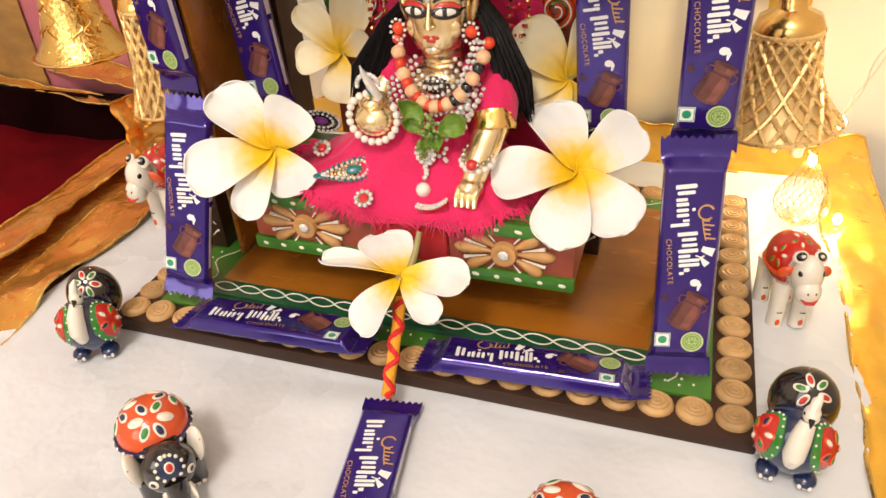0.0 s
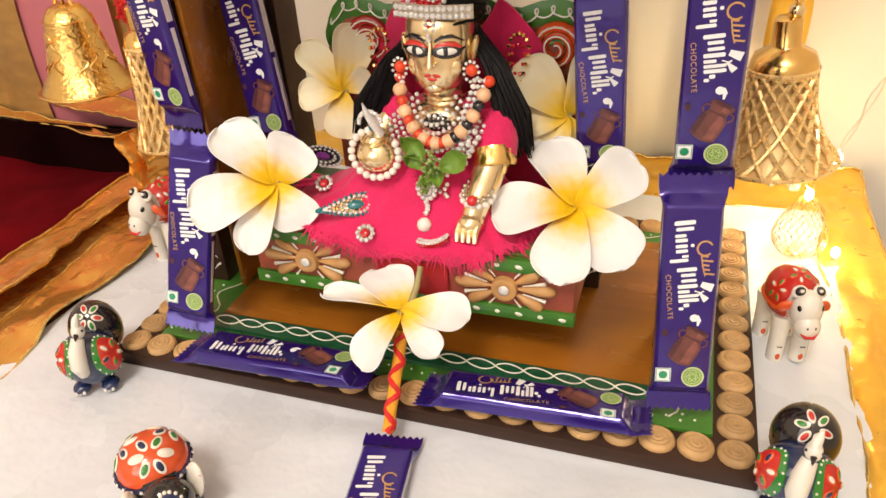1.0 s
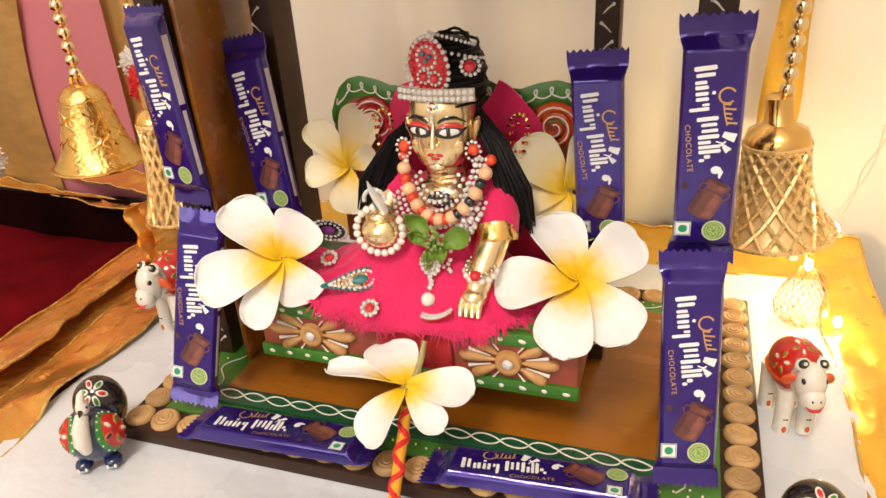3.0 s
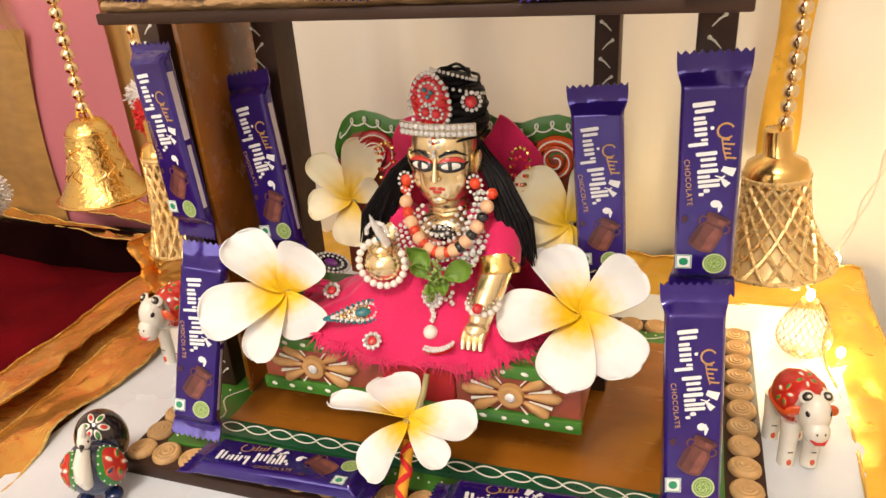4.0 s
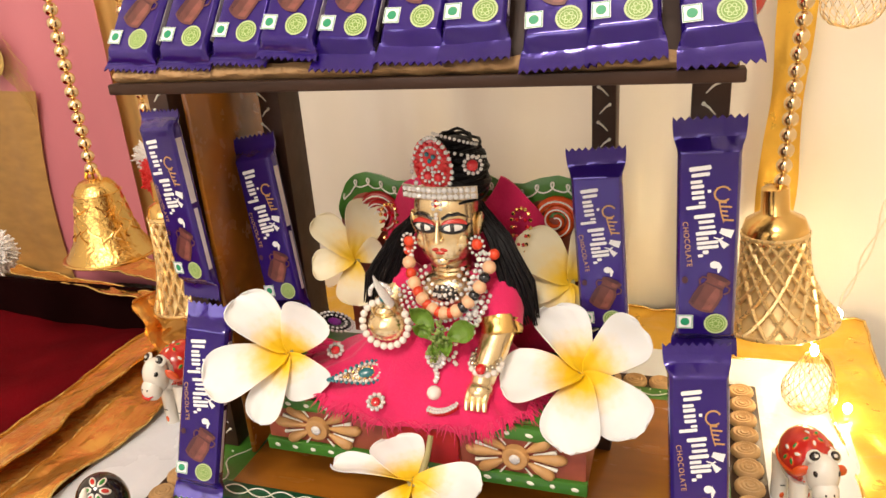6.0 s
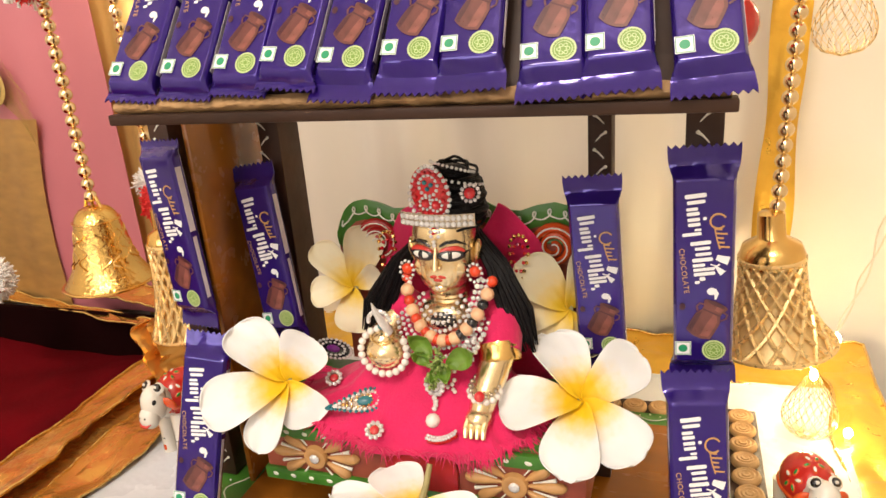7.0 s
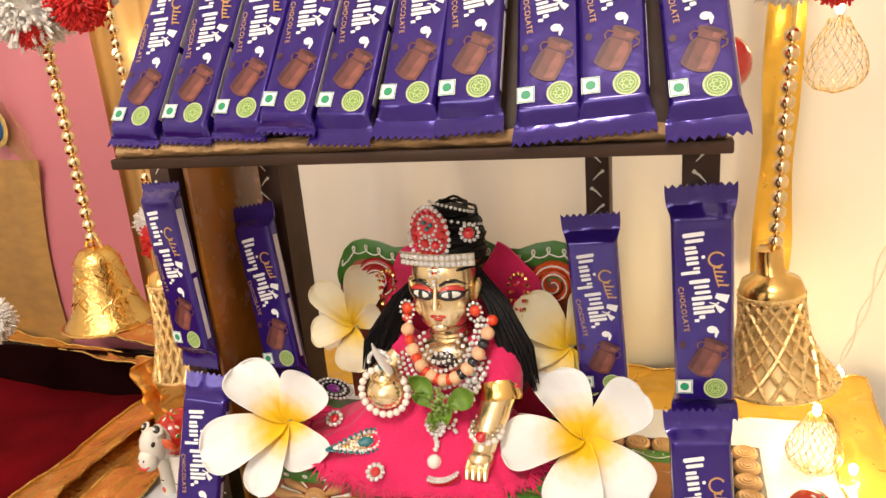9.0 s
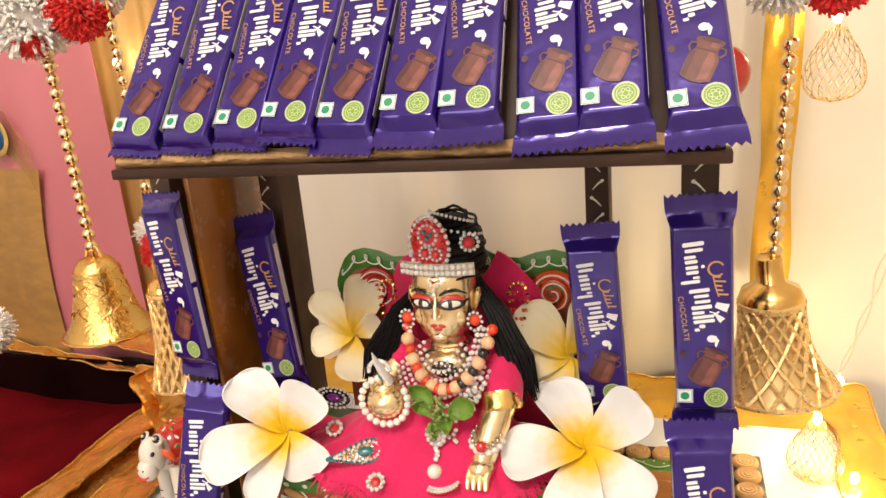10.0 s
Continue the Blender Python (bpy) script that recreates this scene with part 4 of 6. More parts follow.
    # hair: cap, coiled turban and long side locks
    ell(bm, (0.0095, 0.1215, 0.213), (0.0212, 0.0185, 0.0235), mi=1, seg=20, rings=12)
    for z, r, h in ((0.238, 0.0205, 0.0080), (0.247, 0.0197, 0.0085), (0.2555, 0.0168, 0.0078), (0.2615, 0.0105, 0.0052)):
        ell(bm, (0.0165, 0.115, z), (r, r * 0.95, h), (4, 8, 0), 1, 22, 10)
        for j in range(7):
            zz, rr = z + h * 0.85 * (j - 3) / 3, r * (1.01 - 0.10 * ((j - 3) / 3) ** 2)
            tube(bm, [(0.0165 + rr * math.cos(a), 0.115 + rr * 0.95 * math.sin(a), zz + 0.0030 * math.sin(a + j) + 0.0008 * math.sin(a * 5 + j * 2)) for a in [q * math.tau / 22 for q in range(23)]], 0.0010, 1, 5, False)
    for sx, tip in ((1, (0.062, 0.104, 0.152)), (-1, (-0.046, 0.104, 0.152))):
        for k in range(64):
            q = (k - 31.5) / 31.5
            o, w = q * 0.0058, 0.0045 * math.sin(k * 2.4)
            p0 = Vector((0.0085 + sx * (0.0175 + 0.002 * math.sin(k * 1.7)), 0.123 + w, 0.221 - 0.004 * abs(q)))
            p3 = Vector(tip) + Vector((o * 1.1, w, 0.0050 * math.sin(k * 1.3)))
            p1 = p0.lerp(p3, 0.35) + Vector((sx * 0.004 + o * 0.5, -0.001 + w * 0.4, 0.004))
            p2 = p0.lerp(p3, 0.72) + Vector((sx * 0.003 + o * 0.9, -0.003 + w * 0.4, 0.003))
            tube(bm, [p0, p1, p2, p3], [0.0014, 0.0016, 0.0014, 0.0004], 1, 5)
    me = mesh_of(bm, "idol", [BRASS, BLACK_HAIR, EYE_WHITE, BLACK_GLOSS, LIP_RED, PINK_CLOTH])
    return tagged(new("idol_statue", me), "small polished brass idol with black hair, seated", "statue")


idol()


def skirt(u, v):
    """The spread cloth: v from the waist out to its hem, u round it."""
    a = u * math.tau
    c, s = math.cos(a), math.sin(a)
    rx = 0.072 if c > 0 else 0.114
    ry = 0.065 if s < 0 else 0.032
    if s < 0 and c < 0:
        ry = 0.065 - 0.006 * c * c
    hem = 1 + 0.035 * wob(c * 3, s * 3, 2) + 0.02 * math.sin(a * 17) * v
    r = 0.22 + 0.78 * v
    cc, ss = math.copysign(abs(c) ** 0.72, c), math.copysign(abs(s) ** 0.72, s)
    x, y = 0.006 + rx * cc * r * hem, 0.108 + ry * ss * r * hem
    z = 0.1040 + 0.056 * (1 - v) ** 1.6 + 0.0030 * wob(x * 60, y * 60, 3) + 0.0010 * math.sin(a * 24) * v
    if y < 0.0555:
        over = 0.0555 - y
        z -= over * 0.95
        y = 0.0550 - min(0.004, over * 0.6) - 0.001 * math.sin(a * 24)
    return (x, y, z)


bm = bmesh.new()
sheet(bm, skirt, 140, 22, thick=0.0012)
dress = tagged(part("plush_dress", bm, PINK_CLOTH), "magenta plush dress spread over the throne seat", "dress")
rng = random.Random(7)
bm = bmesh.new()
for k in range(420):
    u = rng.uniform(0.5, 1.0) if k % 3 else rng.random()
    p = Vector(skirt(u, 0.985))
    q = Vector(skirt(u + rng.uniform(-.006, .006), 0.93))
    d = (p - q).normalized()
    e = p + d * rng.uniform(0.003, 0.009) + Vector((0, 0, -rng.uniform(0.0, 0.004)))
    tube(bm, [q + Vector((0, 0, .001)), p + Vector((0, 0, 0.0012)), e], [0.0006, 0.0006, 0.0001], seg=4, caps=False)
tagged(part("fringe", bm, PINK_CLOTH, dress, "feathery fringe"), kind="stuff")
# the veil behind the shoulders
bm = bmesh.new()


def veil(u, v):
    s = u * 2 - 1
    return (0.008 + s * (0.056 + 0.022 * (1 - v)) + 0.003 * wob(u * 5, v * 3, 8), 0.141 + 0.010 * s * s + 0.003 * math.sin(u * 19), 0.104 + 0.131 * v - 0.034 * s ** 4 * v - 0.030 * v * max(0.0, 1 - (s / 0.5) ** 2))


sheet(bm, veil, 40, 16, thick=0.0015)
part("veil", bm, PINK_CLOTH, dress, "magenta veil over the backrest")
bm = bmesh.new()
lathe(bm, [(0.0128, -0.006), (0.0138, -0.003), (0.0133, 0.0), (0.0138, 0.003), (0.0134, 0.006), (0.0128, 0.0), (0.0128, -0.006)], 22, m=Matrix.Translation((0.0468, 0.0918, 0.1495)) @ pose(0, 0, 0, -30, -14, 0))
part("sleeve_cuff", bm, BELL_GOLD, dress, "gold sequin sleeve cuff")


# ---- jewels ----
def gem(parent, c, r, m=DIAMOND, name="stone", shape=None):
    bm = bmesh.new()
    if shape:
        ell(bm, c, shape, seg=12, rings=8)
    else:
        ball(bm, c, r, sub=2)
    return part(name, bm, m, parent)


STONE = {}


def stones(parent, pts, r, m, name="stone"):
    key = (round(r, 5), m.name)
    if key not in STONE:
        bm = bmesh.new()
        ball(bm, (0, 0, 0), r, sub=1 if r < 0.0022 else 2)
        STONE[key] = mesh_of(bm, name, m, smooth=r > 0.0016 and m is not DIAMOND)
    for i, p in enumerate(pts):
        ob = part(name, STONE[key], None, parent)
        ob.matrix_local = Matrix.LocRotScale(p, Euler((i * 1.3, i * 2.1, i * 0.7)), None)


def arc(c, rx, rz, a0, a1, n, dy=0.0):
    """Points of an arc in the xz plane that bows forward by dy at its middle."""
    out = []
    for k in range(n):
        t = k / (n - 1)
        a = radians(a0 + (a1 - a0) * t)
        out.append((c[0] + rx * math.cos(a), c[1] - dy * math.sin(t * math.pi), c[2] + rz * math.sin(a)))
    return out


crown = thing("crown_band", "silver rhinestone crown band on the idol's brow", "crown")
for i, z in enumerate((0.2350, 0.2390)):
    stones(crown, [(0.0105 + 0.0034 * (k - 6.5), 0.0895 + 9.0 * (0.0034 * (k - 6.5)) ** 2, z) for k in range(14)], 0.0019, DIAMOND)
bm = bmesh.new()
sheet(bm, lambda u, v: (0.0105 + 0.0238 * (u * 2 - 1), 0.0912 + 9.0 * (0.0238 * (u * 2 - 1)) ** 2, 0.2330 + 0.0082 * v), 16, 2, thick=0.0014)
part("band", bm, SILVER_SET, crown)
stones(crown, [(0.0085 + dx, 0.0912 + 0.002 * abs(dx) / 0.002, z) for z in (0.2318, 0.2288, 0.2258) for dx in (-0.0024, 0.0024)], 0.0015, DIAMOND)
stones(crown, [(0.0085, 0.0918, 0.2318), (0.0085, 0.0912, 0.2285)], 0.0011, RUBY)
stones(crown, [(0.0085, 0.0910, 0.2232), (0.0085, 0.0910, 0.2206)], 0.0015, DIAMOND)
stones(crown, [(0.0085, 0.0905, 0.1925)], 0.0014, DIAMOND)

crest_pin = thing("paisley_crest", "red and silver paisley crest pinned on the turban", "brooch")
bm = bmesh.new()
ell(bm, (0.0075, 0.0945, 0.2540), (0.0125, 0.0030, 0.0170), (0, -10, 0), seg=22, rings=12)
part("plate", bm, RUBY, crest_pin)
stones(crest_pin, [(0.0075 + (0.0125 - 0.003 * math.sin(a)) * math.cos(a), 0.0925, 0.2540 + 0.0168 * math.sin(a)) for a in [k * math.tau / 26 for k in range(26)]], 0.0016, DIAMOND)
stones(crest_pin, [(0.0075 + 0.0093 * math.cos(a), 0.0918, 0.2540 + 0.0130 * math.sin(a)) for a in [k * math.tau / 17 for k in range(17)]], 0.0019, RUBY)
for x, z in ((0.0055, 0.2480), (0.0120, 0.2470)):
    stones(crest_pin, [(x + 0.0038 * math.cos(k), 0.0905, z + 0.0038 * math.sin(k)) for k in [q * math.tau / 9 for q in range(9)]], 0.0011, DIAMOND)
    gem(crest_pin, (x, 0.0908, z), 0.0030, RUBY, "ruby")
stones(crest_pin, [(0.0075 + 0.0058 * math.cos(a), 0.0914, 0.2590 + 0.0066 * math.sin(a)) for a in [k * math.tau / 13 for k in range(13)]], 0.0013, DIAMOND)
stones(crest_pin, [(0.0070, 0.0908, 0.2570), (0.0095, 0.0908, 0.2595), (0.0055, 0.0910, 0.2610)], 0.0017, TEAL_GEM)
pin = thing("round_pin", "round ruby pin with rhinestones on the turban", "brooch")
stones(pin, [(0.0320 + 0.0052 * math.cos(a), 0.0975 + 0.0014 * math.cos(a), 0.2530 + 0.0052 * math.sin(a)) for a in [k * math.tau / 12 for k in range(12)]], 0.0014, DIAMOND)
gem(pin, (0.0318, 0.0970, 0.2530), 0.0038, RUBY, "ruby")
strings = thing("bead_string", "thin rhinestone strings wound round the turban", "bead string")
for z, r in ((0.2585, 0.0195), (0.2660, 0.0140)):
    stones(strings, [(0.0165 + r * math.sin(a), 0.115 - r * 0.95 * math.cos(a), z + 0.0026 * math.cos(a * 1.2) - 0.0035 * math.sin(a)) for a in [(-1.35 + 2.8 * k / 14) for k in range(15)]], 0.0012, DIAMOND)

for sx, x in ((-1, -0.0135), (1, 0.0320)):
    ear = thing("earring", "coral and rhinestone earring", "earring", group="earrings of the idol")
    gem(ear, (x, 0.098, 0.2020), 0.0038, CORAL, "coral_bead")
    stones(ear, [(x + 0.0046 * math.cos(a), 0.0965, 0.2015 + 0.0062 * math.sin(a)) for a in [k * math.tau / 11 for k in range(11)]], 0.0012, DIAMOND)
    stones(ear, [(x + 0.001, 0.0965, 0.1925)], 0.0020, PEARL)

beads = thing("bead_garland", "garland of coral, peach and black beads", "garland")
path = []
for k in range(19):
    t = k / 18
    a = radians(198 + 144 * t)
    path.append((0.0135 + 0.0300 * math.cos(a) * (1 - 0.05 * math.sin(t * math.pi)), 0.0995 - 0.021 * math.sin(t * math.pi) ** 0.7, 0.2100 + 0.0480 * math.sin(a) * (1.0)))
for k, p in enumerate(path):
    m, r = ((CORAL, 0.0037), (PEACH, 0.0045))[k % 2]
    if k in (12, 14, 16):
        m, r = BLACK_GLOSS, 0.0038
    stones(beads, [p], r, m, "bead")
necklace = thing("rhinestone_necklace", "layered silver rhinestone necklace", "necklace")
for i in range(7):
    r = 0.0125 + 0.0030 * i
    stones(necklace, arc((0.0095, 0.0955 - 0.0006 * i, 0.1895 - 0.0018 * i), r * 1.05, r * 1.05, 196, 344, 10 + 3 * i, 0.010 + 0.0014 * i), 0.0016, DIAMOND)
for i in range(3):
    stones(necklace, [(0.0400 - 0.0032 * i - 0.010 * t, 0.098 - 0.016 * t, 0.1960 - 0.038 * t) for t in [k / 11 for k in range(12)]], 0.0018, DIAMOND)
stones(necklace, [(0.0350 + 0.0042 * math.cos(k * 1.05) - 0.0035 * (k // 6), 0.083 - 0.003 * (k // 6), 0.1660 - 0.0075 * (k // 6) + 0.0040 * math.sin(k * 1.05)) for k in range(18)], 0.0021, DIAMOND)
bm = bmesh.new()
ell(bm, (0.0125, 0.0865, 0.1720), (0.0088, 0.0025, 0.0060), seg=16)
part("pendant", bm, BLACK_GLOSS, necklace, "dark jewelled pendant")
stones(necklace, [(0.0050 + 0.0030 * (k % 6), 0.0845, 0.1755 - 0.0030 * (k // 6)) for k in range(18)], 0.0010, SILVER_SET)
drop = thing("pearl_pendant", "rhinestone pendant ending in a white pearl", "pendant")
stones(drop, [(0.0090 + 0.0055 * math.cos(a), 0.0690, 0.1350 + 0.0068 * math.sin(a)) for a in [k * math.tau / 12 for k in range(12)]], 0.0020, DIAMOND)
gem(drop, (0.0090, 0.0695, 0.1350), 0.004, DIAMOND, "centre_stone", (0.0040, 0.0022, 0.0052))
stones(drop, [(0.0090 + 0.0012 * math.sin(k), 0.0670 - 0.0007 * k, 0.1270 - 0.0022 * k) for k in range(4)], 0.0020, DIAMOND)
gem(drop, (0.0090, 0.0610, 0.1140), 0.0049, PEARL, "pearl")
stones(drop, [(0.0190 + 0.0026 * math.cos(k * 1.9), 0.073, 0.1440 - 0.0022 * k + 0.001 * math.sin(k)) for k in range(8)], 0.0017, PEARL)
foot = thing("anklet", "curved rhinestone anklet on the cloth", "anklet")
for off in (0, 0.0028):
    stones(foot, [(0.0080 + 0.0185 * t, 0.0500 + off, 0.1075 + 0.0070 * (t - 0.25) ** 2 * 1.6) for t in [k / 10 for k in range(11)]], 0.0013, DIAMOND)
bm = bmesh.new()
tube(bm, [(0.0080 + 0.0185 * t, 0.0520, 0.1055 + 0.0070 * (t - 0.25) ** 2 * 1.6) for t in [k / 10 for k in range(11)]], 0.0022, seg=6)
part("band", bm, RUBY, foot)
bangle = thing("bracelet", "ruby and pearl bracelet on the brass arm", "bracelet")
stones(bangle, [(0.0405 + 0.0098 * math.cos(a), 0.0750 + 0.0100 * math.sin(a), 0.1315 + 0.003 * math.sin(a)) for a in [k * math.tau / 15 for k in range(15)]], 0.0022, PEARL)
stones(bangle, [(0.0405 + 0.0090 * math.cos(a), 0.0745 + 0.0098 * math.sin(a), 0.1355 + 0.003 * math.sin(a)) for a in [k * math.tau / 15 for k in range(15)]], 0.0018, SILVER_SET)
gem(bangle, (0.0398, 0.0640, 0.1330), 0.0036, RUBY, "ruby")

pot = thing("butter_pot", "small brass pot ringed with pearls", "pot")
PC = Vector((-0.0260, 0.0800, 0.1530))
bm = bmesh.new()
lathe(bm, [(0.0001, -0.0125), (0.008, -0.0118), (0.0132, -0.0055), (0.0138, 0.001), (0.0108, 0.006), (0.0068, 0.0085), (0.0085, 0.011), (0.0090, 0.0118), (0.0075, 0.0112), (0.0055, 0.008)], 26, m=Matrix.Translation(PC) @ pose(0, 0, 0, 18, 0, 0))
part("body", bm, BRASS, pot)
bm = bmesh.new()
ell(bm, PC + Vector((0, -0.0035, 0.0085)), (0.0072, 0.0070, 0.0052), seg=16, rings=10)
part("lid", bm, BRASS, pot, "domed brass lid")
stones(pot, [PC + Vector((0.0160 * math.cos(a), -0.0055 + 0.003 * math.sin(a), 0.0148 * math.sin(a))) for a in [radians(105 + 285 * k / 16) for k in range(17)]], 0.0026, PEARL, "pearl")
stones(pot, [PC + Vector((-0.003 + 0.0075 * math.cos(a), -0.001, 0.0185 + 0.0075 * math.sin(a))) for a in [0.2 + k * 0.27 for k in range(12)]], 0.0017, DIAMOND)
bm = bmesh.new()
tube(bm, [PC + Vector((0.004, -0.002, 0.012)), PC + Vector((0.0, -0.003, 0.020)), PC + Vector((-0.0045, -0.002, 0.026)), PC + Vector((-0.0075, 0, 0.031))], [0.0055, 0.0060, 0.0040, 0.0008], seg=10, flat=0.5)
part("peacock_crest", bm, DIAMOND, pot, "silver crest")
gem(pot, PC + Vector((0.0005, -0.0050, 0.0180)), 0.0030, TEAL_GEM, "green_stone")


def round_brooch(c, label, n=10, r=0.0050, m=RUBY):
    b = thing("brooch", label, "brooch", Matrix.Translation(c) @ pose(0, 0, 0, 34, 0, 8), group="brooches on the dress")
    stones(b, [(r * math.cos(a), r * math.sin(a), 0.001) for a in [k * math.tau / n for k in range(n)]], 0.0017, DIAMOND)
    bm = bmesh.new()
    lathe(bm, [(0.0001, 0.0008), (r, 0.0006), (r, -0.0010), (0.0001, -0.0012)], 16)
    part("setting", bm, SILVER_SET, b)
    gem(b, (0, 0, 0.0012), 0.003, m, "ruby", (0.0032, 0.0032, 0.0018))


round_brooch((-0.0725, 0.0880, 0.1205), "round ruby brooch with rhinestones on magenta plush")
round_brooch((-0.0270, 0.0500, 0.1090), "round ruby brooch near the cloth's hem")
pai = thing("brooch", "teal paisley brooch edged with rhinestones", "brooch", Matrix.Translation((-0.0460, 0.0650, 0.1180)) @ pose(0, 0, 0, 40, 0, 24), group="brooches on the dress")


def paisley(t, size=1.0):
    """Outline of a teardrop, blunt at one end."""
    a = t * math.tau
    return Vector((0.0190 * size * math.cos(a) + 0.003 * (1 - size), 0.0112 * size * math.sin(a) * (0.56 + 0.44 * math.cos(a)) + 0.0016 * math.cos(a) * size, 0))


bm = bmesh.new()
bm.faces.new([bm.verts.new(paisley(k / 30)) for k in range(30)])
bmesh.ops.solidify(bm, geom=list(bm.faces), thickness=0.0015)
part("setting", bm, SILVER_SET, pai)
stones(pai, [paisley(k / 32) + Vector((0, 0, 0.0010)) for k in range(32)], 0.0014, TEAL_GEM)
stones(pai, [paisley(k / 26, 0.78) + Vector((0, 0, 0.0014)) for k in range(26)], 0.0013, DIAMOND)
stones(pai, [paisley(k / 16, 0.52) + Vector((0, 0, 0.0014)) for k in range(16)], 0.0010, BELL_GOLD)
gem(pai, (0.0065, 0.0004, 0.0012), 0.003, TEAL_GEM, "teal_stone", (0.0056, 0.0034, 0.0020))
vio = thing("brooch", "violet eye-shaped brooch edged with rhinestones", "brooch", Matrix.Translation((-0.0930, 0.1300, 0.1200)) @ pose(0, 0, 0, 52, 0, -14) @ Matrix.Diagonal((1.15, 0.85, 1.1, 1)), group="brooches on the dress")
bm = bmesh.new()
ell(bm, (0, 0, 0), (0.0150, 0.0085, 0.0016), seg=22)
part("setting", bm, BLACK_GLOSS, vio)
stones(vio, [(0.0148 * math.cos(a), 0.0082 * math.sin(a), 0.001) for a in [k * math.tau / 24 for k in range(24)]], 0.0014, DIAMOND)
stones(vio, [(0.0100 * math.cos(a), 0.0055 * math.sin(a), 0.0016) for a in [k * math.tau / 16 for k in range(16)]], 0.0012, DIAMOND)
gem(vio, (0, 0, 0.0016), 0.004, VIOLET_GEM, "violet_stone", (0.0058, 0.0036, 0.0022))
for x, s in ((0.0520, 1), (-0.0420, -1)):
    motif = thing("paisley_motif", "gold sequin paisley motif on the veil", "motif", Matrix.Translation((x, 0.1320, 0.196)) @ pose(0, 0, 0, 80, 0, 0) @ Matrix.Scale(1.35, 4), group="motifs on the veil")
    stones(motif, [(0.0070 * math.cos(a) * (0.55 + 0.45 * math.sin(a)), 0.0135 * math.sin(a), 0) for a in [k * math.tau / 20 for k in range(20)]], 0.0012, BELL_GOLD, "sequin")
    stones(motif, [(0.0045 * math.cos(a) * (0.55 + 0.45 * math.sin(a)), 0.0090 * math.sin(a), 0) for a in [k * math.tau / 12 for k in range(12)]], 0.0011, RUBY, "sequin")

# basil sprig held before the chest
sprig = thing("basil_sprig", "fresh basil sprig with green leaves and buds", "basil sprig")


def leaf(parent, base, tip, width, cup=0.003):
    base, tip = Vector(base), Vector(tip)
    d = tip - base
    side = d.cross(Vector((0.1, -1, 0.35))).normalized()
    out = side.cross(d).normalized()

    def fn(u, v):
        w = width * math.sin(min(1, u * 1.02) * math.pi) ** 0.72 * (1 - 0.22 * u)
        s = v * 2 - 1
        return base + d * u + side * w * s + out * (cup * s * s - cup * 1.4 * math.sin(u * math.pi) + 0.0006 * math.sin(u * 22) * abs(s))

    bm = bmesh.new()
    sheet(bm, fn, 14, 8, thick=0.0005)
    part("leaf", bm, LEAF, parent)


leaf(sprig, (0.0080, 0.0720, 0.1540), (-0.0060, 0.0690, 0.1690), 0.0068)
leaf(sprig, (0.0060, 0.0710, 0.1490), (-0.0040, 0.0660, 0.1580), 0.0050)
leaf(sprig, (0.0190, 0.0700, 0.1500), (0.0380, 0.0660, 0.1620), 0.0082)
leaf(sprig, (0.0140, 0.0690, 0.1520), (0.0200, 0.0630, 0.1400), 0.0052)
leaf(sprig, (0.0130, 0.0690, 0.1500), (0.0090, 0.0630, 0.1400), 0.0040)
rng = random.Random(3)
bm = bmesh.new()
for k in range(70):
    t = rng.random()
    p = Vector((0.0140 - 0.006 * t, 0.0665, 0.1600 - 0.026 * t)) + Vector((rng.gauss(0, .0028), rng.gauss(0, .0016), rng.gauss(0, .0025)))
    ell(bm, p, (0.0013, 0.0011, 0.0017), (rng.uniform(0, 90), rng.uniform(0, 90), 0), seg=6, rings=4)
tagged(part("bud", bm, SEED, sprig, "pale green buds"), kind="stuff")
bm = bmesh.new()
tube(bm, [(0.014, 0.070, 0.162), (0.012, 0.069, 0.148), (0.006, 0.067, 0.132)], 0.0009, seg=6)
part("stem", bm, STEM, sprig)


# ---- frangipani flowers ----
def petal_mesh(curl, m, seed):
    L = 0.052

    def fn(u, v):
        u = 0.990 * math.sin(u * math.pi / 2)
        s = v * 2 - 1
        w = 0.0235 * u ** 0.62 * math.sqrt(max(0.0, 1 - u ** 6.5)) + 0.0012 * (1 - u)
        x = L * u - 0.0016 * s * s * u
        y = w * s + 0.0035 * u * u
        roll = max(0.0, -s - 0.72) / 0.28
        z = 0.0065 * math.sin(u * 2.2) - 0.0050 * u * u + 0.0030 * s * s * u + curl * 0.005 * max(0, s) ** 3 * u + 0.0012 * wob(u * 3, s * 2, seed) + 0.0030 * s * (1 - u) + 0.0014 * roll * u
        return (x, y, z)

    bm = bmesh.new()
    sheet(bm, fn, 22, 14, thick=0.0007)
    return mesh_of(bm, "petal", m)


PETALS = {m.name: [petal_mesh(c, m, i) for i, c in enumerate((0.7, 0.25, 1.0))] for m in (PETAL, PETAL_OLD)}


